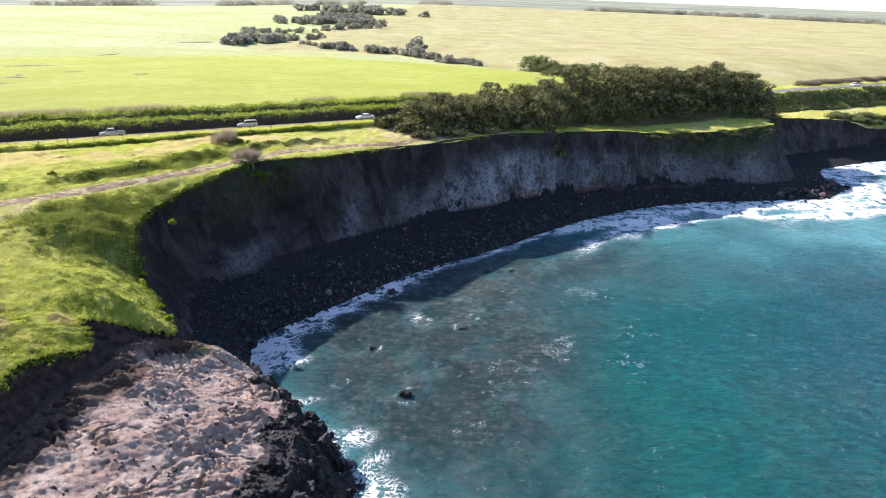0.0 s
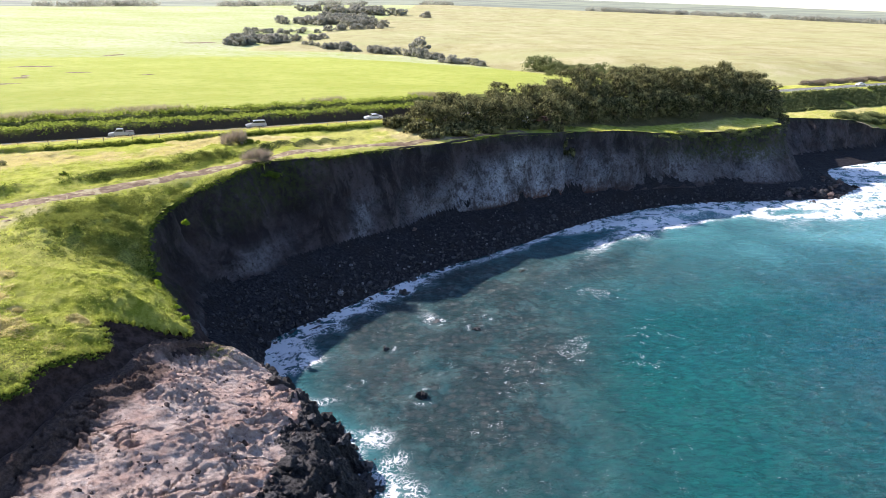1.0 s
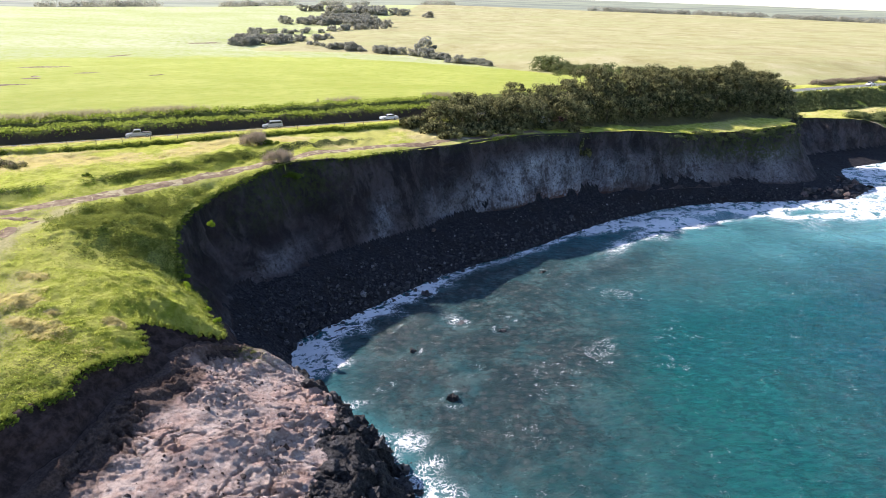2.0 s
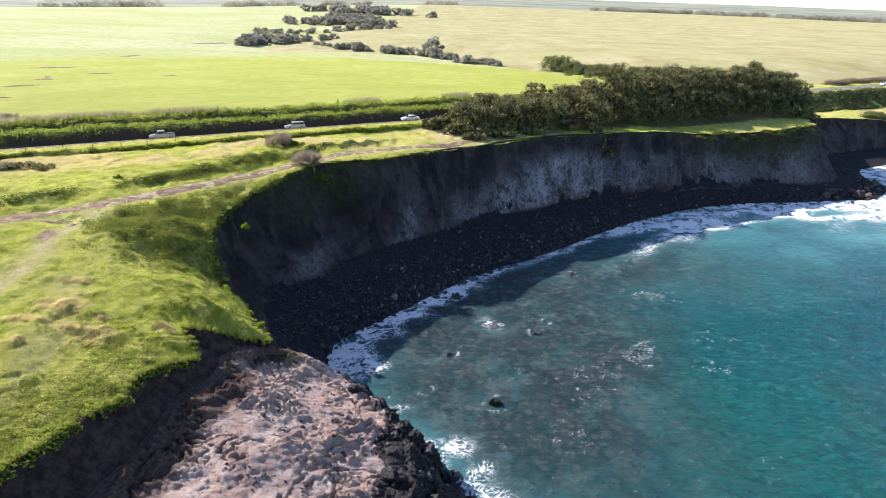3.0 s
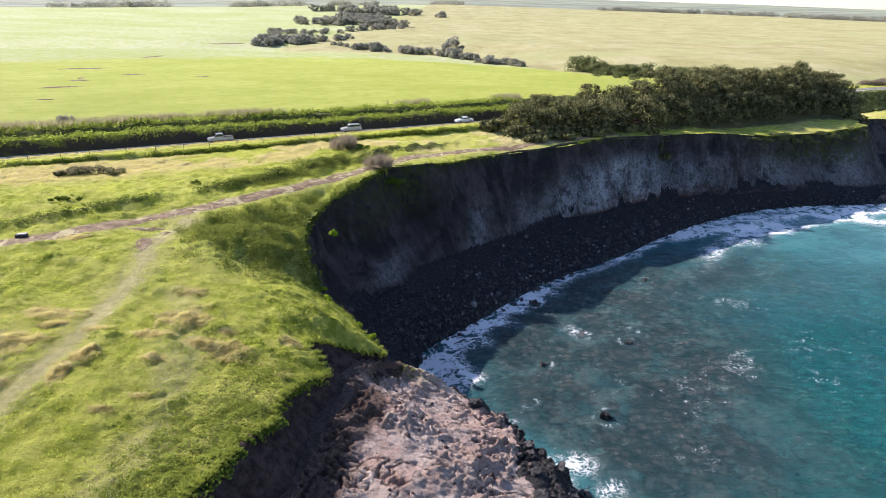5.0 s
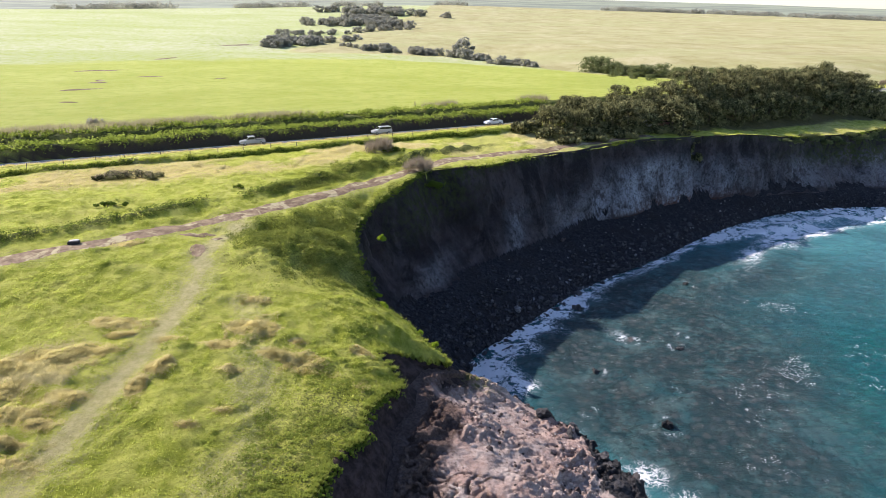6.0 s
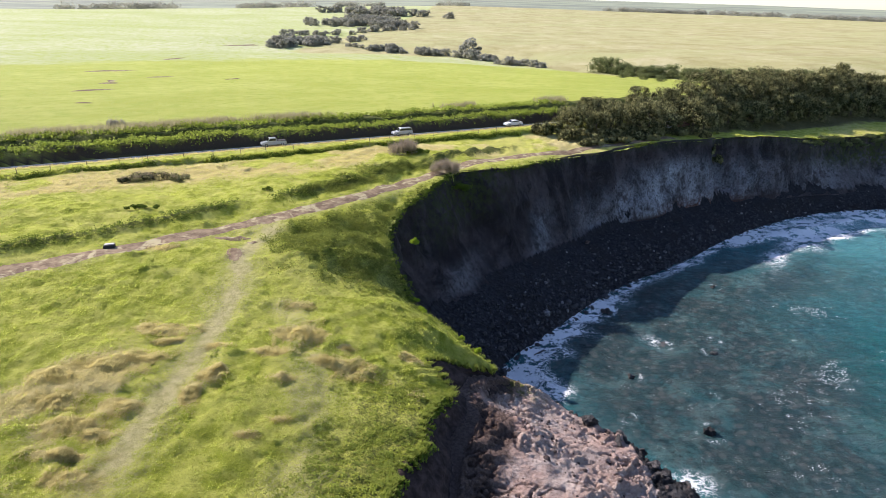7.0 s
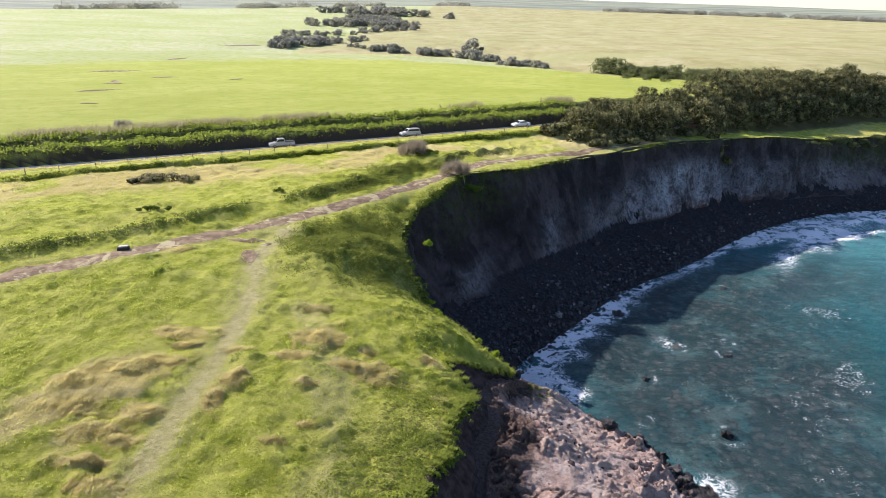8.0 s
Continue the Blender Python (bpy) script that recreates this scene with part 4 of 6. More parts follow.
# ---- growing things ----
RNG = np.random.RandomState(7)


def leaf_cloud(centres, radii, count, size, rng, shell=0.55, flat=0.6):
    """Small leaf quads strewn through ellipsoids: arrays of vertices and faces."""
    centres, radii = np.repeat(np.asarray(centres, float), count, 0), np.repeat(np.asarray(radii, float), count, 0)
    n = len(centres)
    way = rng.normal(size=(n, 3))
    way /= np.linalg.norm(way, axis=1)[:, None]
    at = centres + way * radii * (shell + (1 - shell) * rng.rand(n, 1)) ** 0.5 * (0.78 + 0.42 * rng.rand(n, 1))
    normal = way * (1 - flat) + rng.normal(size=(n, 3)) * flat * 0.8 + np.array([0, 0, 0.35])
    normal /= np.linalg.norm(normal, axis=1)[:, None]
    side = np.cross(normal, rng.normal(size=(n, 3)))
    side /= np.linalg.norm(side, axis=1)[:, None]
    other = np.cross(normal, side)
    s = size * (0.6 + 0.8 * rng.rand(n, 1))
    v = np.stack([at - side * s * 0.5, at - other * s * 0.32, at + side * s * 0.5, at + other * s * 0.32], 1).reshape(-1, 3)
    return v, np.arange(4 * n).reshape(n, 4)


def blades(places, count, height, width, lean, rng, spread_r=0.2):
    """Tufts of grass blades, one triangle each."""
    p = np.repeat(places, count, 0)
    n = len(p)
    h = (np.repeat(np.broadcast_to(height, len(places)), count) * (0.6 + 0.7 * rng.rand(n)))[:, None]
    r = np.repeat(np.broadcast_to(spread_r, len(places)), count)[:, None]
    ang = rng.rand(n, 1) * 2 * np.pi
    out = np.hstack([np.cos(ang), np.sin(ang)])
    base = p.copy()
    base[:, :2] += out * r * rng.rand(n, 1)
    across = np.hstack([-out[:, 1:], out[:, :1], np.zeros((n, 1))]) * width * (0.7 + 0.6 * rng.rand(n, 1))
    tip = base + np.hstack([out * h * 0.45 + np.array(lean) * h, h])
    base[:, 2] -= 0.05
    v = np.stack([base - across, base + across, tip], 1).reshape(-1, 3)
    return v, np.arange(3 * n).reshape(n, 3)


def rod(bm, a, b, r0, r1, sides=7):
    """A tapered round rod from a to b."""
    a, b = Vector(a), Vector(b)
    turn = (b - a).to_track_quat("Z", "Y").to_matrix().to_4x4()
    bmesh.ops.create_cone(bm, cap_ends=True, segments=sides, radius1=r0, radius2=r1, depth=(b - a).length,
                          matrix=Matrix.Translation((a + b) / 2) @ turn)


def tree(name, height, spread_r, clumps, leaf, per, seed, label, leaves, bare=0.35, category="tree"):
    """A tree: a bent tapered trunk, limbs, and a crown of leaf clumps with gaps."""
    rng = np.random.RandomState(seed)
    top = thing(name, (0, 0, 0), label, category)
    bm = bmesh.new()
    pts = [Vector((rng.normal() * 0.12 * i, rng.normal() * 0.12 * i, height * 0.17 * i)) for i in range(5)]
    for i in range(4):
        rod(bm, pts[i], pts[i + 1], 0.3 * (1 - 0.19 * i) * height / 11, 0.3 * (0.81 - 0.19 * i) * height / 11)
    part("trunk", bm, M_BARK, top, "rough grey-brown bark")
    spots = []
    for k in range(clumps):
        f = (k + 0.5) / clumps
        z = height * (bare + (1 - bare) * (f ** 0.85 + 0.14 * rng.normal()))
        z = min(max(z, height * bare * 0.8), height * 0.96)
        reach = spread_r * (0.35 + 0.75 * math.sin(math.pi * min(1, 0.25 + 0.7 * f))) * (0.45 + 0.6 * rng.rand())
        ang = k * 2.4 + rng.normal() * 0.4
        spots.append((reach * math.cos(ang), reach * math.sin(ang), z))
    for k in range(0, clumps, max(1, clumps // 5)):
        bm = bmesh.new()
        start = pts[1 + k % 3]
        rod(bm, start, spots[k], 0.1 * height / 11, 0.03, 5)
        part("limb", bm, M_BARK, top)
    size = spread_r * (0.22 + 0.32 * rng.rand(clumps, 1)) * min(1, (24 / clumps) ** 0.4)
    v, f = leaf_cloud(spots, np.hstack([size, size, size * (0.62 + 0.25 * rng.rand(clumps, 1))]), per, leaf, rng, flat=0.4)
    part("crown", mesh_from("crown", v, f, leaves, False), leaves, top, "uneven clumped dark green crown")
    return top


def place_tree(base, x, y, scale, turn, sink=0.1):
    z = float(ground_z(x, y)) - sink
    m = Matrix.Translation((x, y, z)) @ Matrix.Rotation(turn, 4, "Z")
    made = copy_thing(base, m)
    made.scale = (scale, scale, scale * (0.9 + 0.2 * ((turn * 7) % 1)))
    return made


def shrub(name, x, y, w, d, h, count, leaf, material, label, seed, twigs=0, sink=0.0, category="shrub", z=None):
    """A shrub: stems and a lumpy low crown."""
    rng = np.random.RandomState(seed)
    z = float(ground_z(x, y)) if z is None else z
    top = thing(name, (x, y, z - sink), label, category)
    n = max(4, int(w * d * 0.9) + 3)
    spots = np.stack([rng.uniform(-0.42, 0.42, n) * w, rng.uniform(-0.42, 0.42, n) * d, rng.uniform(0.3, 0.66, n) * h], 1)
    spots[:, 2] *= 1 - 0.5 * (spots[:, 0] / (0.5 * w)) ** 2
    r = np.stack([rng.uniform(0.14, 0.24, n) * min(w, 3 * h), rng.uniform(0.14, 0.24, n) * max(d, h), rng.uniform(0.25, 0.38, n) * h], 1)
    v, f = leaf_cloud(spots, r, count, leaf, rng)
    part("foliage", mesh_from("foliage", v, f, material, False), material, top)
    for k in range(4):
        bm = bmesh.new()
        rod(bm, (rng.normal() * 0.1 * w, 0, -0.15), spots[k % n], 0.05, 0.02, 5)
        part("stem", bm, M_BARK, top)
    if twigs:
        v, f = blades(spots, twigs, h * 0.55, 0.03, (0.05, -0.05), rng, 0.3 * h)
        part("brushwood", mesh_from("brushwood", v, f, M_TWIG, False), M_TWIG, top, "bare grey-brown twigs")
    return top


# ---- roads ----
def draped(name, line, half, material, lift, label, category, ragged=0.0, across=7, seed=5):
    """A strip laid over the land along a line of points, with uneven edges."""
    way = np.gradient(line[:, :2], axis=0)
    way /= np.linalg.norm(way, axis=1)[:, None]
    side = np.stack([-way[:, 1], way[:, 0]], 1)
    s = np.arange(len(line)) * 1.0
    left = half + ragged * fbm(s, s * 0, 6, seed, 4)
    right = half + ragged * fbm(s, s * 0 + 50, 6, seed + 3, 4)
    f = np.linspace(-1, 1, across)[None, :]
    w = np.where(f < 0, f * right[:, None], f * left[:, None])
    p = line[:, None, :2] + side[:, None] * w[..., None]
    crown = (1 - np.abs(f) ** 4) * lift + 0.004
    z = ground_z(p[..., 0], p[..., 1]) + crown
    return tagged(new(name, mesh_from(name, np.dstack([p, z]).reshape(-1, 3), grid_faces(len(line), across)[:, ::-1], material)), label, category, kind="structure")


road_line = np.array([[*road_point(u, 3.6), 0] for u in np.arange(-260, 620, 1.5)])
draped("road", road_line, 2.1, M_ASPHALT, 0.10, "straight grey asphalt road behind the cliff", "road")
for v in (1.65, 5.55):
    edge_line = np.array([[*road_point(u, v), 0] for u in np.arange(-260, 620, 1.5)])
    draped("trim", edge_line, 0.07, M_LINE, 0.125, "worn white road edge line", "road line", across=3)
draped("pavement", TRACK, 1.25, M_TRACK, 0.05, "reddish-brown dirt track worn through the grass", "dirt track", ragged=1.3)
PATCHES = ((-62.3, 76.0, 0.9, 2.0, 0.35), (-63.8, 80.6, 2.0, 0.6, 0.1), (-61.2, 79.6, 0.7, 0.45, 0.2))
for n, (px, py, pa, pb, turn) in enumerate(PATCHES):
    ang, rad = np.linspace(0, 2 * np.pi, 28, endpoint=False), np.linspace(0, 1, 5)
    wob = 1 + 0.5 * fbm(ang * 2.2, ang * 0 + n * 9, 1, 301, 2)
    lx, ly = rad[:, None] * np.cos(ang) * pa * wob, rad[:, None] * np.sin(ang) * pb * wob
    x, y = px + lx * math.cos(turn) - ly * math.sin(turn), py + lx * math.sin(turn) + ly * math.cos(turn)
    k = np.arange(5 * 28).reshape(5, 28)
    f = np.stack([k[:-1], k[1:], np.roll(k[1:], -1, 1), np.roll(k[:-1], -1, 1)], -1).reshape(-1, 4)
    z = ground_z(x, y) + 0.09 * (1 - rad[:, None] ** 3) + 0.005
    tagged(new("bare_patch", mesh_from("bare_patch", np.dstack([x, y, z]).reshape(-1, 3), f, M_TRACK)), "bare reddish-brown earth patch in the grass", "bare earth", kind="structure")

FIELD_PATCHES = ((-179, 276, 9, 2.6, 0.55), (-155.5, 231, 3.4, 1.6, 0.2), (-158.3, 238, 1.6, 3.4, 0.5), (-150, 209.5, 6.2, 1.3, 0.6), (-180, 346, 9, 2.2, 1.25),
                 (-194, 510, 15, 3.5, 1.07), (-147.4, 253, 5.4, 0.9, 0.3), (-137, 180, 2.8, 0.6, 0.1), (-117.5, 249, 3.0, 0.8, 0.75))
for n, (px, py, pa, pb, turn) in enumerate(FIELD_PATCHES):
    ang, rad = np.linspace(0, 2 * np.pi, 28, endpoint=False), np.linspace(0, 1, 5)
    wob = 1 + 0.9 * fbm(ang * 2.2, ang * 0 + n * 9, 1, 321, 3)
    lx, ly = rad[:, None] * np.cos(ang) * pa * wob, rad[:, None] * np.sin(ang) * pb * wob
    x, y = px + lx * math.cos(turn) - ly * math.sin(turn), py + lx * math.sin(turn) + ly * math.cos(turn)
    k = np.arange(5 * 28).reshape(5, 28)
    f = np.stack([k[:-1], k[1:], np.roll(k[1:], -1, 1), np.roll(k[:-1], -1, 1)], -1).reshape(-1, 4)
    z = ground_z(x, y) + 0.25 * (1 - rad[:, None] ** 3) + 0.005
    tagged(new("bare_patch", mesh_from("bare_patch", np.dstack([x, y, z]).reshape(-1, 3), f, M_TRACK)), "bare brown soil patch in the green field", "bare earth", kind="structure")

# ---- fence and guard rail ----
fence = thing("fence", (*road_point(0, -4.0), float(ground_z(*road_point(0, -4.0)))), "weathered wooden post and wire fence beside the road", "fence")
inv = fence.matrix_world.inverted()
bm = bmesh.new()
bmesh.ops.create_cone(bm, cap_ends=True, segments=7, radius1=0.08, radius2=0.065, depth=1.3, matrix=Matrix.Translation((0, 0, 0.3)))
post_mesh = bpy.data.meshes.new("post")
bm.to_mesh(post_mesh)
bm.free()
post_mesh.materials.append(M_WOOD)
fence_at = []
for k, u in enumerate(np.arange(-48, 146, 5.2)):
    x, y = road_point(u + RNG.uniform(-0.5, 0.5), -4.0 + RNG.uniform(-0.15, 0.15))
    z = float(ground_z(x, y))
    fence_at.append((x, y, z))
    ob = part("post", post_mesh, M_WOOD, fence)
    ob.matrix_basis = inv @ Matrix.Translation((x, y, z)) @ Euler((RNG.normal() * 0.05, RNG.normal() * 0.05, k), "XYZ").to_matrix().to_4x4()
for h in (0.45, 0.85):
    bm = bmesh.new()
    for a, b in zip(fence_at, fence_at[1:]):
        rod(bm, inv @ Vector((a[0], a[1], a[2] + h)), inv @ Vector((b[0], b[1], b[2] + h)), 0.006, 0.006, 4)
    part("wire", bm, M_WOOD, fence)

rail_at = [(*road_point(u, -2.2), float(ground_z(*road_point(u, -2.2)))) for u in np.arange(246, 394, 4.0)]
guard_rail = thing("guard_rail", rail_at[0], "galvanised steel guard rail along the road", "guard rail")
inv = guard_rail.matrix_world.inverted()
bm = bmesh.new()
bmesh.ops.create_cube(bm, size=1, matrix=Matrix.Translation((0, 0, 0.3)) @ Matrix.Diagonal((0.16, 0.2, 1.0, 1)))
rail_post = bpy.data.meshes.new("post")
bm.to_mesh(rail_post)
bm.free()
rail_post.materials.append(M_WHITE)
for p in rail_at:
    part("post", rail_post, M_WHITE, guard_rail).matrix_basis = inv @ Matrix.Translation(p)
bm = bmesh.new()
profile = [(0.0, 0.42), (0.06, 0.47), (0.0, 0.55), (0.06, 0.63), (0.0, 0.68)]
rows = []
for p in rail_at:
    rows.append([bm.verts.new(inv @ Vector((p[0] + o * 0.4, p[1] - 0.1 - o, p[2] + h))) for o, h in profile])
for a, b in zip(rows, rows[1:]):
    for i in range(4):
        bm.faces.new((a[i], b[i], b[i + 1], a[i + 1]))
bmesh.ops.solidify(bm, geom=bm.faces[:], thickness=0.02)
part("rail", bm, M_STEEL, guard_rail)

# ---- the grove on the cliff ----
GROVE = "grove of coastal trees beside the road"
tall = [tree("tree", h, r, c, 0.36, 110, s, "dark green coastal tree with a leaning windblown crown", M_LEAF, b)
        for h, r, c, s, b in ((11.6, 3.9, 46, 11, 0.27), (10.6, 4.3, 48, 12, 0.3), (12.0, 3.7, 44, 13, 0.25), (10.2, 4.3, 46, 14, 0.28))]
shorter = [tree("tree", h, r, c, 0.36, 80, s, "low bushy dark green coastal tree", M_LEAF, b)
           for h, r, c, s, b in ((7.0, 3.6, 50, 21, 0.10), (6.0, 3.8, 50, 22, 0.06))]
spots = []
rng = np.random.RandomState(31)
ROWS_OF_TREES = ((-10.2, 116, 157, 5.0, "low"), (-5.8, 114, 247, 4.8, "low"), (-1.8, 119, 250, 5.0, "tall"), (2.2, 150, 251, 5.2, "tall"), (5.6, 180, 250, 5.4, "tall"))
for row, (v0, u0, u1, gap, sort) in enumerate(ROWS_OF_TREES):
    for u in np.arange(u0 + row * 1.7, u1, gap):
        if row > 2 and v0 > float(bend(u)) + 0.3:
            continue
        if row == 0 and 144 < u < 150:
            continue
        x, y = coast_point(u + rng.uniform(-1.4, 1.4), v0 + rng.uniform(-1.1, 1.1))
        grown = np.interp(u, [112, 134, 150, 250], [0.8, 1.05, 1.0, 1.0]) if sort == "low" else np.interp(u, [118, 134, 150, 168, 250], [0.56, 0.70, 0.84, 0.95, 0.92]) * (0.98 if row > 2 else 0.9)
        spots.append((x, y, rng.rand() * 6.28, sort, grown * rng.uniform(0.85, 1.12)))
used = {id(b): False for b in (*tall, *shorter)}
for x, y, turn, sort, size in spots:
    bank_of = shorter if sort == "low" else tall
    base = bank_of[rng.randint(len(bank_of))]
    tagged(base, group=GROVE)
    if used[id(base)]:
        place_tree(base, x, y, size, turn)
    else:
        used[id(base)] = True
        base.matrix_world = Matrix.Translation((x, y, float(ground_z(x, y)) - 0.1)) @ Matrix.Rotation(turn, 4, "Z")
        base.scale = (size, size, size)
for n, (u, v, w, h) in enumerate(((112, -13, 6, 3.0), (116, -14.5, 6, 2.8), (122, -13.5, 7, 3.0), (129, -12.5, 7, 3.0), (137, -11.5, 6, 2.6), (110, -8, 6, 3.4),
                                  (143, -13.5, 5, 2.0), (108, -5.5, 4, 2.4), (114, -17, 5, 1.8), (122, -16.5, 6, 2.0), (131, -15.5, 6, 2.0), (238, -9, 6, 2.5))):
    x, y = coast_point(u, v)
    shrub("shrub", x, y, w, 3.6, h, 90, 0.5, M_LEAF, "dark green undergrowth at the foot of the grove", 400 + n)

# ---- shrubs of the headland ----
shrub("dry_bush", -45.2, 127.6, 5.6, 3.2, 3.0, 120, 0.22, M_TWIG, "grey-brown leafless bush on the meadow", 501, 60)
shrub("shrub", -42.6, 127.6, 5.0, 2.2, 1.3, 140, 0.28, M_SHRUB, "low green shrub beside a dry bush", 502)
shrub("dry_bush", -37.0, 114.6, 5.2, 3.0, 2.3, 150, 0.2, M_TWIG, "grey-brown dry bush on the cliff edge", 503, 60)
shrub("shrub", -34.8, 113.6, 4.6, 2.2, 1.6, 180, 0.26, M_SHRUB, "dark green shrub overhanging the cliff edge", 504, sink=0.3)
shrub("shrub", -84.8, 107.2, 11.0, 2.8, 1.7, 110, 0.26, M_LEAF, "wide low dark green shrub on the meadow", 505, 14)
shrub("shrub", -88.6, 106.4, 4.0, 2.0, 1.2, 110, 0.26, M_LEAF, "low dark shrub with twigs on the meadow", 506, 20)
shrub("shrub", -64.5, 99.5, 1.4, 1.0, 0.8, 90, 0.2, M_SHRUB, "small green shrub beside the track", 507)
shrub("shrub", -78.5, 88.2, 5.5, 1.3, 0.7, 120, 0.22, M_SHRUB, "low green shrub on the meadow", 508)
shrub("shrub", -106.5, 137.5, 3.0, 2.6, 2.6, 150, 0.28, M_LEAF_HAZED, "dark shrub above the roadside bank", 509, 12)
for n, (x, y, z, r) in enumerate(((-41.3, 90.0, 17.6, 1.5), (-40.2, 75.2, None, 1.5), (-40.9, 77.4, None, 1.0), (-39.2, 73.7, None, 0.8), (-35.4, 69.6, None, 0.9), (-33.6, 67.6, None, 1.1))):
    shrub("shrub", x, y, r, r, r * 0.7, 150, 0.17, M_LIME, "bright lime-green plant clinging to the cliff edge", 520 + n, z=z)
for n in range(26):
    k = int(np.argmin(np.abs(EDGE[:, 0] - 56 - 1.95 * n + RNG.uniform(-1, 1))))
    down = RNG.uniform(0.0, 3.2)
    x, y = EDGE[k, :2] + seaward[k] * (wiggle[k] + 0.25 + 0.3 * down)
    shrub("shrub", x, y, RNG.uniform(2.4, 4.2), 1.8, RNG.uniform(1.0, 1.6), 110, 0.28, M_LEAF_MID, "green shrub spilling over the cliff edge", 540 + n, z=EDGE[k, 2] - down - 0.3)
for n, (x, y, w, h) in enumerate(((146, 232, 6, 1.8), (150, 235, 7, 2.2), (156, 236, 8, 2.6), (154, 233, 6, 1.8), (160, 238, 7, 2.2), (164, 242, 9, 2.8), (166, 239, 7, 2.2), (172, 244, 9, 2.6))):
    shrub("shrub", x, y, w, 4.5, h, 120, 0.36, M_SHRUB_LIT, "green shrub on the far cliff slope", 570 + n)
for n, (u, v, w) in enumerate(((324, 13, 13), (337, 14, 13), (351, 13.5, 14), (366, 14, 14), (382, 14, 14))):
    x, y = road_point(u, v)
    shrub("dry_bush", x, y, w, 3.5, 2.6, 60, 0.45, M_TWIG, "brown dry roadside brush", 590 + n, 10)

for n, (d, off_x) in enumerate(((0.3, -1.2), (2.0, 0.8), (3.8, -0.4), (5.6, 0.9))):
    k = int(np.argmin(np.abs(EDGE[:, 0] - 30 - off_x)))
    way = foot_at[k, :2] - EDGE[k, :2]
    way = way / np.linalg.norm(way)
    x, y = EDGE[k, :2] + way * (d * 0.35 - 2.2)
    shrub("shrub", x, y, 3.2, 2.4, 2.4, 110, 0.36, M_LEAF, "dark green shrub in a gully of the cliff face", 600 + n, z=EDGE[k, 2] - d - 0.6)

# ---- trees along the gulch and far woods ----
FAR = "trees along the field gulch"
far_trees = [tree("tree", h, r, c, 1.5, 40, s, "bushy field tree with leaves paled grey-green as by haze", M_LEAF_HAZED, b)
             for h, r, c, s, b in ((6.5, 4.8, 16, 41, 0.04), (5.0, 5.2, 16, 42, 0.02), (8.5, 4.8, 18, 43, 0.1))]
rng = np.random.RandomState(53)
far_spots = []


def tree_row(a, b, count, wide, small, large):
    """Trees strewn along the line from a to b."""
    for f in (np.arange(count) + rng.rand(count)) / count:
        far_spots.append((a[0] + (b[0] - a[0]) * f + rng.normal() * wide, a[1] + (b[1] - a[1]) * f + rng.normal() * wide, rng.uniform(small, large)))


tree_row((26, 392), (-3, 417), 9, 1.6, 0.45, 0.8)
tree_row((-6, 436), (-28, 468), 9, 2.2, 0.6, 0.95)
tree_row((-35, 473), (-62, 487), 8, 2.0, 0.6, 0.9)
tree_row((-70, 494), (-92, 507), 9, 2.0, 0.6, 0.9)
tree_row((-94, 512), (-118, 526), 5, 3.0, 0.35, 0.6)
tree_row((-176, 522), (-140, 560), 22, 7.0, 0.8, 1.15)
tree_row((-178, 560), (-112, 585), 16, 6.0, 0.6, 1.0)
tree_row((-186, 625), (-138, 665), 14, 6.0, 0.5, 0.8)
tree_row((-120, 690), (-80, 752), 14, 8.0, 0.6, 1.0)
tree_row((-186, 800), (-80, 800), 34, 14.0, 1.0, 1.4)
tree_row((-170, 880), (-105, 930), 26, 16.0, 1.1, 1.5)
tree_row((-215, 1120), (-85, 1090), 40, 22.0, 1.3, 1.9)
far_spots.append((-20, 464, 1.4))
first = {}
for n, (x, y, size) in enumerate(far_spots):
    base = far_trees[2] if n == len(far_spots) - 1 else far_trees[rng.randint(2)]
    tagged(base, group=FAR)
    turn = rng.rand() * 6.28
    if first.get(base.name):
        place_tree(base, x, y, size, turn, 0.3)
    else:
        first[base.name] = True
        base.matrix_world = Matrix.Translation((x, y, float(ground_z(x, y)) - 0.3)) @ Matrix.Rotation(turn, 4, "Z")
        base.scale = (size, size, size)

green_trees = [tree("tree", h, r, c, 0.8, 60, k, "round muted green tree in the gulch behind the grove", M_LEAF_MID, b)
               for h, r, c, k, b in ((7.6, 6.4, 32, 45, 0.05), (6.6, 6.0, 30, 46, 0.03))]
gulch_rng = np.random.RandomState(57)
green_at = [(50, 366, 1.0), (56, 362, 1.1), (61, 356, 0.8)] + [(66 + 5.0 * k + gulch_rng.normal() * 2, 350 - 4.2 * k + gulch_rng.normal() * 3, gulch_rng.uniform(0.55, 0.95)) for k in range(13)]
green_at += [(60 + 2.4 * k + gulch_rng.normal() * 2, 352 - 2.0 * k + gulch_rng.normal() * 4, gulch_rng.uniform(0.4, 0.75)) for k in range(26)]
green_at += [(52 + 8 * k + gulch_rng.normal() * 2, 330 - 6 * k + gulch_rng.normal() * 4, gulch_rng.uniform(0.3, 0.55)) for k in range(8)]
for n, (x, y, size) in enumerate(green_at):
    base = green_trees[n % 2]
    tagged(base, group=FAR)
    if n < 2:
        base.matrix_world = Matrix.Translation((x, y, float(ground_z(x, y)) - 0.2))
        base.scale = (size, size, size)
    else:
        place_tree(base, x, y, size, n * 1.3)

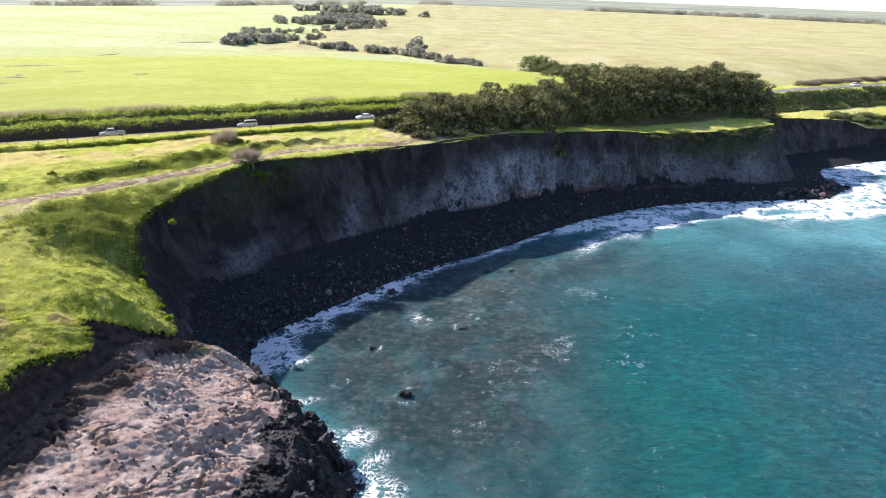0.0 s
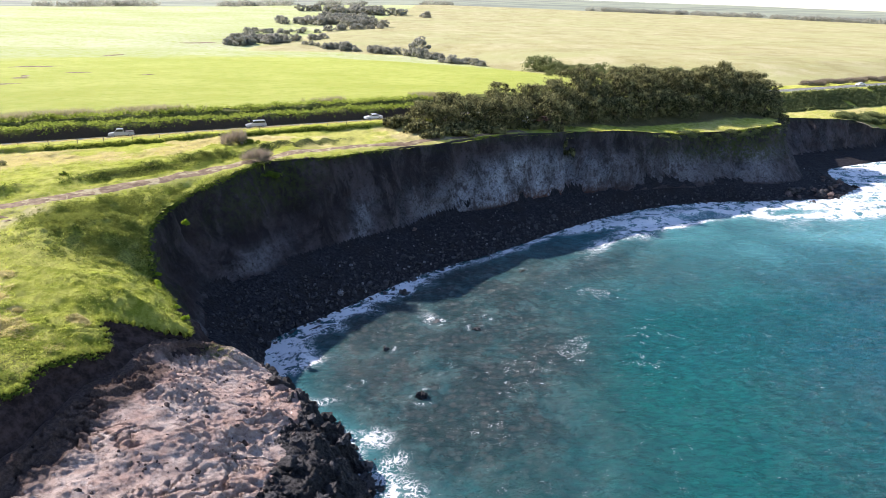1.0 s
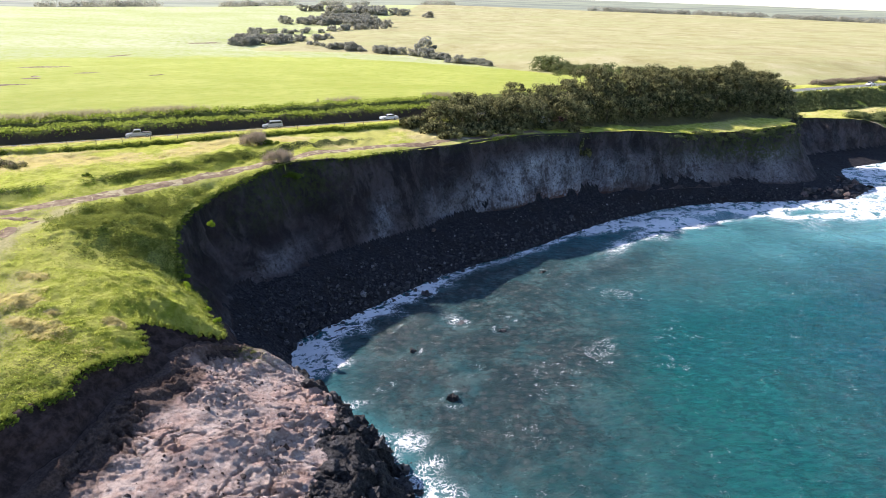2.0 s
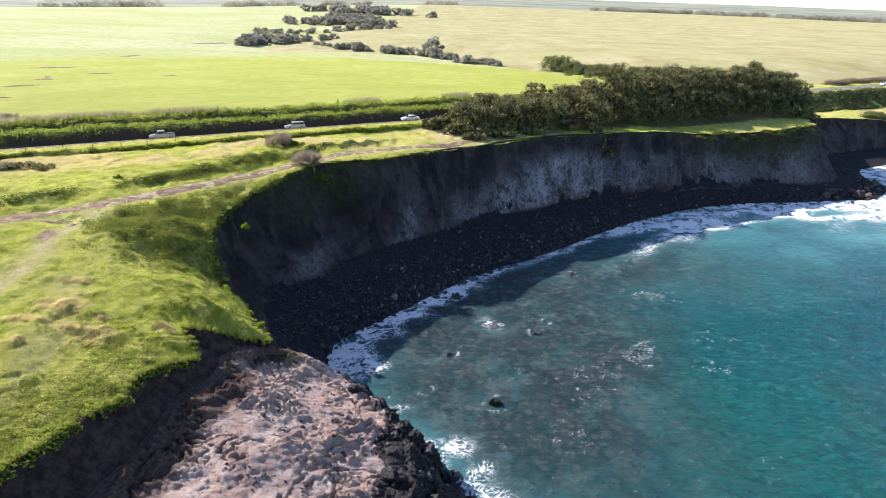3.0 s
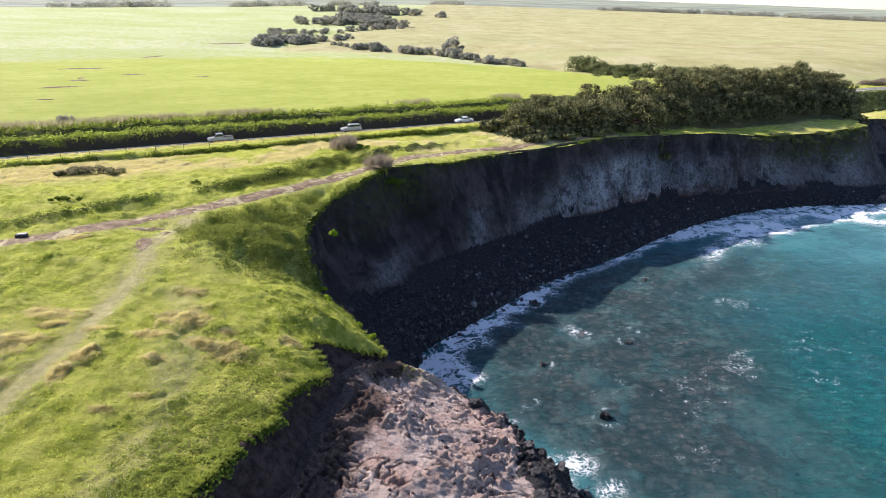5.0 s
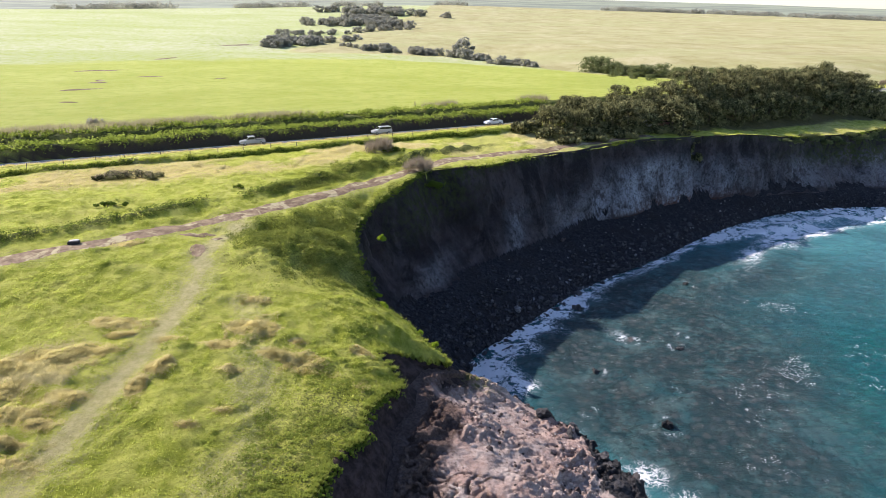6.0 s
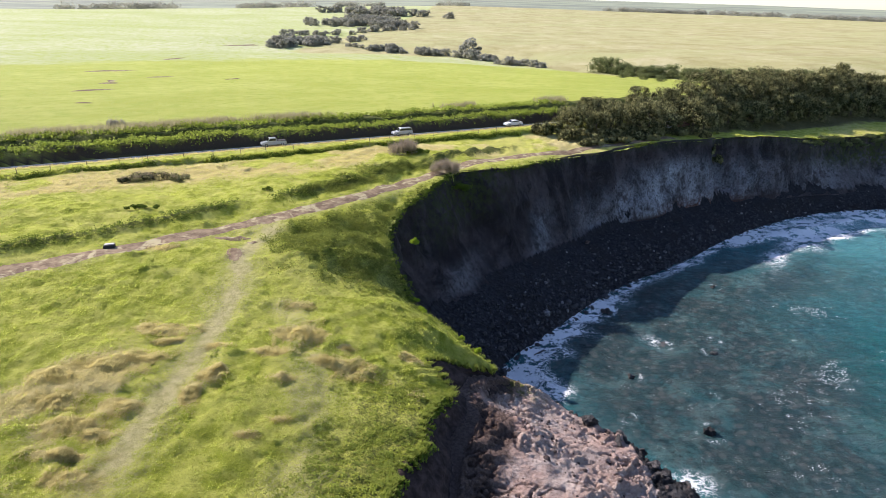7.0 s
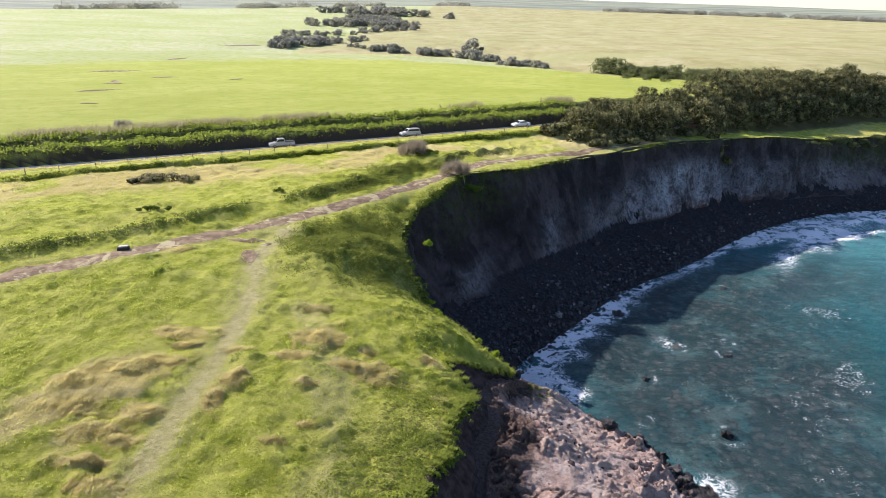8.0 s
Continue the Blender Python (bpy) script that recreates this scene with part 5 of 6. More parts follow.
rng = np.random.RandomState(59)
bearing = np.r_[rng.uniform(-32, -8, 190), rng.uniform(-8, 6, 80), rng.uniform(9, 40, 300)]
az = np.radians(bearing)
rr = np.interp(bearing, [-30, -18, 0, 25, 35], [1150, 1230, 1500, 1480, 1370]) + rng.uniform(5, 90, len(az))
keep = fbm(np.degrees(az), az * 0, 5, 611, 3) > -0.12
c = np.stack([np.sin(az) * rr, np.cos(az) * rr], 1)[keep]
c = np.c_[c, ground_z(c[:, 0], c[:, 1]) + 3.0]
size = rng.uniform(0.6, 1.3, (len(c), 1))
# the skyline woods take the same haze-paled leaf colour
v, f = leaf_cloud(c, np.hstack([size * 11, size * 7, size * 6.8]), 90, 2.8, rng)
tagged(new("far_woods", mesh_from("far_woods", v, f, M_LEAF_HAZED, False)), "distant tree belts on the skyline, coloured pale grey-green for haze", "woods", kind="stuff")


# ---- grass and low growth ----
def land_spots(n, x0, x1, y0, y1, chosen, rng):
    """Random places in a rectangle where chosen(x, y) gives a chance above a throw."""
    x, y = rng.uniform(x0, x1, n), rng.uniform(y0, y1, n)
    ok = chosen(x, y) > rng.rand(n)
    x, y = x[ok], y[ok]
    return np.stack([x, y, ground_z(x, y)], 1)


def grid_value(values):
    def at(x, y):
        i, j = np.clip(np.searchsorted(GX, x), 0, len(GX) - 1), np.clip(np.searchsorted(GY, y), 0, len(GY) - 1)
        return values[j, i]
    return at


rng = np.random.RandomState(71)
inland = grid_value(dE)
clear = grid_value(step(1.2, 3.0, dT) * step(0.7, 2.2, dP) * (dE > 0.1) * (vv < -5))
dryish = grid_value(dryness)
patchy = lambda x, y: clear(x, y) * step(-0.3, 0.1, fbm(x, y, 3.0, 701, 3))
p = land_spots(135000, -128, -33, 34, 135, lambda x, y: patchy(x, y) * (1 - 0.8 * dryish(x, y)), rng)
v, f = blades(p, 4, rng.uniform(0.05, 0.17, len(p)), 0.036, (0.25, -0.2), rng, 0.27)
tagged(new("grass", mesh_from("grass", v, f, M_BLADE, False)), "rough green grass tufts on the headland", "grass", kind="stuff")
p = land_spots(150000, -128, -33, 34, 135, lambda x, y: clear(x, y) * np.clip(1.4 * dryish(x, y) - 0.35, 0, 1), rng)
v, f = blades(p, 7, rng.uniform(0.06, 0.2, len(p)), 0.022, (0.5, -0.4), rng, 0.35)
tagged(new("dry_grass", mesh_from("dry_grass", v, f, M_HAY, False)), "straw-coloured dry grass bent by the wind", "dry grass", kind="stuff")

herb_at = grid_value(herbs)
p = land_spots(70000, -120, -33, 34, 128, lambda x, y: clear(x, y) * np.clip(3.2 * herb_at(x, y) - 0.12, 0, 1) * (1 - dryish(x, y)), rng)
r = rng.uniform(0.1, 0.26, (len(p), 1))
v, f = leaf_cloud(p + np.c_[np.zeros((len(p), 2)), r * 0.25], np.hstack([r * 1.3, r, r * 0.55]), 11, 0.13, rng)
tagged(new("meadow_herbs", mesh_from("meadow_herbs", v, f, M_HERB, False)), "low clumps of fresh green herbs in the meadow", "herbs", kind="stuff")

shrubby = grid_value(np.clip(slope_zone + step(7.5, 2.5, dE + fbm(X, Y, 4, 146, 3) * 4) * step(57, 51, Y) * step(-30, -36, X), 0, 1) * (dE > 0.4))
p = land_spots(30000, -66, -34, 34, 66, lambda x, y: shrubby(x, y) * step(-0.3, 0.16, fbm(x, y, 2.6, 711, 3)), rng)
r = rng.uniform(0.1, 0.3, (len(p), 1))
v, f = leaf_cloud(p + np.c_[np.zeros((len(p), 2)), r * 0.3], np.hstack([r * 1.2, r, r * 0.6]), 20, 0.105, rng)
tagged(new("low_scrub", mesh_from("low_scrub", v, f, M_TURF, False)), "low dense green scrub along the headland's edge", "scrub", kind="stuff")

on_slope = grid_value(slope_zone * (dE > -0.2))
p = land_spots(44000, -70, -30, 62, 118, lambda x, y: on_slope(x, y) * step(-0.22, 0.05, fbm(x * 1.4, y * 0.7, 2.4, 713, 3)), rng)
r = rng.uniform(0.16, 0.6, (len(p), 1))
v, f = leaf_cloud(p + np.c_[np.zeros((len(p), 2)), r * 0.4], np.hstack([r, r, r * 0.8]), 16, 0.16, rng)
tagged(new("slope_scrub", mesh_from("slope_scrub", v, f, M_SCRUB, False)), "dark tangled scrub on the slope above the cliff", "scrub", kind="stuff")
bank_at = grid_value(bank)
p = land_spots(30000, -96, -30, 60, 122, lambda x, y: (bank_at(x, y) > 0.45) * 0.5 * (inland(x, y) > 1), rng)
r = rng.uniform(0.2, 0.45, (len(p), 1))
v, f = leaf_cloud(p + np.c_[np.zeros((len(p), 2)), r * 0.5], np.hstack([r, r, r]), 14, 0.18, rng)
tagged(new("bank_scrub", mesh_from("bank_scrub", v, f, M_SHRUB, False)), "tangled green growth on the bank beside the track", "scrub", kind="stuff")

k = rng.randint(0, int(np.argmin(np.abs(EDGE[:, 0] - 101))), 4200)
k = np.where(rng.rand(len(k)) < 0.4, rng.randint(0, int(np.argmin(np.hypot(EDGE[:, 0] + 33, EDGE[:, 1] - 116))), len(k)), k)
out = rng.normal(0.1, 0.35, len(k)) + wiggle[k]
p = np.c_[EDGE[k, :2] + seaward[k] * out[:, None], EDGE[k, 2] - 0.1 - 0.35 * np.clip(out - wiggle[k], 0, 2)]
p = p[(EDGE[k, 1] > 30) & ((EDGE[k, 1] < 55) | (EDGE[k, 1] > 70)) & ((EDGE[k, 1] < 112) | (fbm(EDGE[k, 0], EDGE[k, 1], 9, 715, 3) > 0.08))]
r = 0.14 + 0.5 * rng.rand(len(p), 1) ** 2.2
v, f = leaf_cloud(p, np.hstack([r, r, r * 0.7]), 10, 0.25, rng)
tagged(new("edge_growth", mesh_from("edge_growth", v, f, M_SHRUB, False)), "ragged green growth hanging over the cliff edge", "scrub", kind="stuff")

k = rng.randint(int(np.argmin(np.abs(EDGE[:200, 1] - 30))), int(np.argmin(np.hypot(EDGE[:, 0] + 44, EDGE[:, 1] - 83))), 1700)
out = rng.normal(-0.2, 0.16, len(k)) + wiggle[k]
p = np.c_[EDGE[k, :2] + seaward[k] * out[:, None], EDGE[k, 2] + 0.05]
p[:, 2] = np.minimum(np.maximum(ground_z(p[:, 0], p[:, 1]), p[:, 2] - 0.3), p[:, 2] + 0.3)
v, f = blades(p, 9, rng.uniform(0.15, 0.34, len(p)), 0.04, (0.5, -0.25), rng, 0.3)
tagged(new("edge_grass", mesh_from("edge_grass", v, f, M_TURF, False)), "grass tufts leaning over the broken headland edge", "grass", kind="stuff")

# the roadside bank: tall green growth, with dry tops behind
n = 5200
u, w = rng.uniform(-150, 128, n), np.where(rng.rand(n) < 0.5, rng.uniform(7.0, 10.8, n), rng.uniform(12.6, 15.8, n))
p = ROAD_AT + u[:, None] * ROAD_WAY + (w + bend(u))[:, None] * np.array([-ROAD_WAY[1], ROAD_WAY[0]])
ok = fbm(p[:, 0], p[:, 1], 9, 721, 3) > -0.3
p = p[ok]
r = rng.uniform(0.35, 0.75, (len(p), 1))
p = np.c_[p, ground_z(p[:, 0], p[:, 1])]
v, f = leaf_cloud(p + np.c_[np.zeros((len(p), 2)), r * 0.6], np.hstack([r, r, r * 0.9]), 11, 0.38, rng)
tagged(new("hedge_growth", mesh_from("hedge_growth", v, f, M_HEDGE, False)), "dense tall green growth on the roadside bank", "hedgerow", kind="stuff")
n = 7000
u, w = rng.uniform(-150, 130, n), rng.normal(17.4, 1.3, n)
p = ROAD_AT + u[:, None] * ROAD_WAY + (w + bend(u))[:, None] * np.array([-ROAD_WAY[1], ROAD_WAY[0]])
p = p[fbm(p[:, 0], p[:, 1], 16, 731, 2) > -0.06]
p = np.c_[p, ground_z(p[:, 0], p[:, 1])]
v, f = blades(p, 16, rng.uniform(0.7, 1.7, len(p)), 0.06, (0.12, -0.1), rng, 0.6)
tagged(new("tall_dry_grass", mesh_from("tall_dry_grass", v, f, M_TALL, False)), "tall grey-brown grass along the field's edge", "tall grass", kind="stuff")
n = 3600
u, w = rng.uniform(-60, 150, n), rng.normal(-4.7, 0.35, n)
p = ROAD_AT + u[:, None] * ROAD_WAY + (w + bend(u))[:, None] * np.array([-ROAD_WAY[1], ROAD_WAY[0]])
p = np.c_[p, ground_z(p[:, 0], p[:, 1])]
v, f = blades(p, 10, rng.uniform(0.15, 0.4, len(p)), 0.05, (0.1, -0.1), rng, 0.35)
tagged(new("verge_grass", mesh_from("verge_grass", v, f, M_BLADE, False)), "rank grass along the fence", "grass", kind="stuff")
n = 5200
u, w = rng.uniform(238, 385, n), rng.uniform(-11.5, -3, n)
p = ROAD_AT + u[:, None] * ROAD_WAY + (w + bend(u))[:, None] * np.array([-ROAD_WAY[1], ROAD_WAY[0]])
p = p[(fbm(p[:, 0], p[:, 1], 7, 741, 3) > -0.25) & (inland(p[:, 0], p[:, 1]) > 0.8)]
p = np.c_[p, ground_z(p[:, 0], p[:, 1])]
r = rng.uniform(0.5, 1.0, (len(p), 1))
v, f = leaf_cloud(p + np.c_[np.zeros((len(p), 2)), r * 0.5], np.hstack([r, r, r * 0.8]), 11, 0.7, rng)
tagged(new("roadside_scrub", mesh_from("roadside_scrub", v, f, M_SHRUB_LIT, False)), "mid-green scrub below the guard rail", "scrub", kind="stuff")

n = 2600
u, w = rng.uniform(-60, 128, n), rng.normal(-5.3, 0.3, n)
p = ROAD_AT + u[:, None] * ROAD_WAY + (w + bend(u))[:, None] * np.array([-ROAD_WAY[1], ROAD_WAY[0]])
p = p[fbm(p[:, 0], p[:, 1], 8, 751, 3) > -0.12]
p = np.c_[p, ground_z(p[:, 0], p[:, 1])]
r = rng.uniform(0.25, 0.5, (len(p), 1))
v, f = leaf_cloud(p + np.c_[np.zeros((len(p), 2)), r * 0.5], np.hstack([r * 1.3, r, r * 0.8]), 12, 0.24, rng)
tagged(new("ditch_growth", mesh_from("ditch_growth", v, f, M_SHRUB, False)), "dark green growth along the roadside ditch", "scrub", kind="stuff")
n = 5000
u, w = rng.uniform(-70, 130, n), rng.normal(1.0, 0.5, n)
p = ROAD_AT + u[:, None] * ROAD_WAY + (w + bend(u))[:, None] * np.array([-ROAD_WAY[1], ROAD_WAY[0]])
p = np.c_[p, ground_z(p[:, 0], p[:, 1])]
v, f = blades(p, 8, rng.uniform(0.2, 0.5, len(p)), 0.05, (0.1, -0.1), rng, 0.4)
tagged(new("roadside_grass", mesh_from("roadside_grass", v, f, M_HAY, False)), "pale rank grass on the road verge", "grass", kind="stuff")

# dry tussocks on the headland
for n, (x, y, w, d) in enumerate(TUSSOCKS):
    rng = np.random.RandomState(800 + n)
    z = float(ground_z(x, y))
    top = thing("dry_tussock", (x, y, z), "straw-coloured windblown tussock of dry grass", "dry grass", "dry tussocks on the headland")
    k = int(60 * w * d) + 40
    ang, rad = rng.rand(k) * 6.28, np.sqrt(rng.rand(k))
    lx, ly = np.cos(ang) * rad * w * 0.62, np.sin(ang) * rad * d * 0.66
    wob = 1 + fbm(lx + x * 3, ly + y * 3, 1.6, 811, 3) * 1.9
    lx, ly = lx * wob, ly * wob
    h = 0.13 * (1 - 0.5 * rad ** 2) * rng.uniform(0.8, 1.2, k)
    lz = ground_z(lx + x, ly + y) - z
    v, f = blades(np.stack([lx, ly, lz], 1), 11, h, 0.022, (1.0, -0.8), rng, 0.2)
    part("straw", mesh_from("straw", v, f, M_STRAW, False), M_STRAW, top)


# ---- stones ----
def boulder_mesh(name, seed, subdiv, material, flat=0.75):
    rng = np.random.RandomState(seed)
    bm = bmesh.new()
    bmesh.ops.create_icosphere(bm, subdivisions=subdiv, radius=1)
    cuts = rng.normal(size=(11, 3))
    cuts /= np.linalg.norm(cuts, axis=1)[:, None]
    depth = rng.uniform(0.42, 0.85, 11)
    for v in bm.verts:
        p = np.array(v.co)
        for c, d in zip(cuts, depth):
            over = p @ c - d
            if over > 0:
                p = p - c * over
        at = Vector(p) + Vector((seed * 3.7, 0, 0))
        k = 1 + 0.34 * noise.noise(at * 2.2) + 0.34 * noise.noise(at * 5.0)
        v.co = Vector(p * k * np.array([1, 0.85, flat]))
    me = bpy.data.meshes.new(name)
    bm.to_mesh(me)
    bm.free()
    me.materials.append(material)
    return me


def set_stone(name, mesh, x, y, z, size, rng, parent=None):
    ob = new(name, mesh)
    ob.matrix_world = Matrix.Translation((x, y, z)) @ Euler((rng.normal() * 0.4, rng.normal() * 0.4, rng.rand() * 6.28), "XYZ").to_matrix().to_4x4() @ Matrix.Diagonal((size, size * rng.uniform(0.75, 1.15), size * rng.uniform(0.7, 1.1), 1))
    ob.parent = parent
    return ob


lava = [boulder_mesh("boulder", 900 + k, 3, M_BLACK) for k in range(6)]
brown = [boulder_mesh("boulder", 920 + k, 2, M_BROWN) for k in range(3)]
cobble = [boulder_mesh("stone", 940 + k, 1, M_COBBLE, 0.65) for k in range(6)]
rng = np.random.RandomState(91)
rim = grid_value(np.where((shelf > 0.5) & (dF <= 0) & (dW > -1.2), u_low, -1))
placed = 0
while placed < 270:
    x, y = rng.uniform(-31, -4), rng.uniform(38, 79)
    q = float(rim(x, y))
    if q < 0.64 or rng.rand() > (0.25 + 0.75 * step(0.74, 0.86, q)):
        continue
    size = rng.uniform(0.3, 0.7) if rng.rand() < 0.75 else rng.uniform(0.7, 1.25)
    set_stone("boulder", lava[rng.randint(6)], x, y, max(float(ground_z(x, y)), -0.5) + size * 0.15, size, rng, rock_shelf)
    placed += 1
for _ in range(14):
    x, y = rng.uniform(-33, -14), rng.uniform(38, 70)
    q = float(rim(x, y))
    if 0.05 < q < 0.68:
        size = rng.uniform(0.2, 0.5)
        set_stone("boulder", brown[rng.randint(3)], x, y, float(ground_z(x, y)) + size * 0.1, size, rng, rock_shelf)
n = 1100
x, y = rng.uniform(-36, -8, n), rng.uniform(36, 74, n)
q = rim(x, y)
ok = (q > 0.02) & (fbm(x, y, 3, 961, 3) > 0.02)
x, y = x[ok], y[ok]
s = rng.uniform(0.05, 0.16, len(x)) * np.where(rng.rand(len(x)) < 0.1, 2.2, 1)
bm = bmesh.new()
bmesh.ops.create_icosphere(bm, subdivisions=1, radius=1)
unit = np.array([v.co[:] for v in bm.verts])
tri = np.array([[v.index for v in f.verts] for f in bm.faces])
bm.free()
v = unit[None] * (1 + 0.2 * rng.normal(size=(len(x), len(unit), 1))) * s[:, None, None] * rng.uniform(0.6, 1.2, (len(x), 1, 3))
v = v + np.stack([x, y, ground_z(x, y) + s * 0.1], 1)[:, None]
f = tri[None] + (np.arange(len(x)) * len(unit))[:, None, None]
tagged(part("rubble", mesh_from("rubble", v.reshape(-1, 3), f.reshape(-1, 3), M_BROWN, False), M_BROWN, rock_shelf, "broken reddish-brown rubble"), kind="stuff")
for x, y, r in SEA_ROCKS:
    ob = set_stone("sea_rock", lava[rng.randint(6)], x, y, -0.3 * r, r * 0.85, rng)
    tagged(ob, "dark wet rock awash in the shallows", "rock", "rocks awash in the bay")
for _ in range(40):
    t = rng.rand()
    x, y = 98 + 22 * t + rng.normal() * 2.2, 168.5 + 16 * t ** 1.6 + rng.normal() * 2.2
    size = rng.uniform(0.6, 1.7)
    ob = set_stone("rock", (brown if rng.rand() < 0.4 else lava)[rng.randint(3)], x, y, max(float(ground_z(x, y)), -0.3) + 0.25 * size, size, rng)
    tagged(ob, "dark fallen boulder at the cliff point", "rock", "boulders at the cliff point")
set_stone("boulder", brown[0], -8.3, 125.2, float(ground_z(-8.3, 125.2)) + 0.5, 1.0, rng, beach)

on_beach = grid_value(np.where((shelf < 0.5) & (dF <= 0.5) & (dW > -1.0), u_low, -1))
placed = 0
while placed < 280:
    x, y = rng.uniform(-37, 8), rng.uniform(76, 130)
    q = float(on_beach(x, y))
    if q < 0.15 or rng.rand() > 0.2 + 0.8 * q:
        continue
    size = rng.uniform(0.28, 0.75) * (0.6 + 0.5 * q)
    set_stone("stone", cobble[rng.randint(6)], x, y, max(float(ground_z(x, y)), -0.4) + size * 0.25, size, rng, beach)
    placed += 1
n = 42000
x, y = rng.uniform(-38, 120, n), rng.uniform(75, 200, n)
q = on_beach(x, y)
ok = (q >= 0) & (rng.rand(n) < 0.35 + 0.65 * q)
x, y, q = x[ok], y[ok], q[ok]
bm = bmesh.new()
bmesh.ops.create_icosphere(bm, subdivisions=1, radius=1)
unit = np.array([v.co[:] for v in bm.verts])
tri = np.array([[v.index for v in f.verts] for f in bm.faces])
bm.free()
s = rng.uniform(0.1, 0.3, len(x)) * (0.7 + 0.7 * q)
s = np.where(rng.rand(len(x)) < 0.06, s * 1.9, s)
v = unit[None] * (1 + 0.25 * rng.normal(size=(len(x), len(unit), 1)) * 0.6) * s[:, None, None] * rng.uniform(0.6, 1.2, (len(x), 1, 3))
v = v + np.stack([x, y, np.maximum(ground_z(x, y), -0.3) + s * 0.2], 1)[:, None]
f = tri[None] + (np.arange(len(x)) * len(unit))[:, None, None]
tagged(part("cobbles", mesh_from("cobbles", v.reshape(-1, 3), f.reshape(-1, 3), M_PEBBLES, False), M_PEBBLES, beach, "grey and black wave-rounded cobbles"), kind="stuff")


# ---- vehicles and the block ----
def extruded(profile, half, bevel=0.05):
    """A side profile of (x, z) drawn out across its width, with rounded edges."""
    bm = bmesh.new()
    a = [bm.verts.new((x, -half, z)) for x, z in profile]
    b = [bm.verts.new((x, half, z)) for x, z in profile]
    bm.faces.new(a[::-1])
    bm.faces.new(b)
    for i in range(len(a)):
        j = (i + 1) % len(a)
        bm.faces.new((a[i], a[j], b[j], b[i]))
    bmesh.ops.recalc_face_normals(bm, faces=bm.faces[:])
    if bevel:
        bmesh.ops.bevel(bm, geom=bm.edges[:], offset=bevel, segments=2, affect="EDGES")
    return bm


def box(a, b, bevel=0.0):
    bm = bmesh.new()
    mid, size = [(p + q) / 2 for p, q in zip(a, b)], [abs(q - p) for p, q in zip(a, b)]
    bmesh.ops.create_cube(bm, size=1, matrix=Matrix.Translation(mid) @ Matrix.Diagonal((*size, 1)))
    if bevel:
        bmesh.ops.bevel(bm, geom=bm.edges[:], offset=bevel, segments=2, affect="EDGES")
    return bm


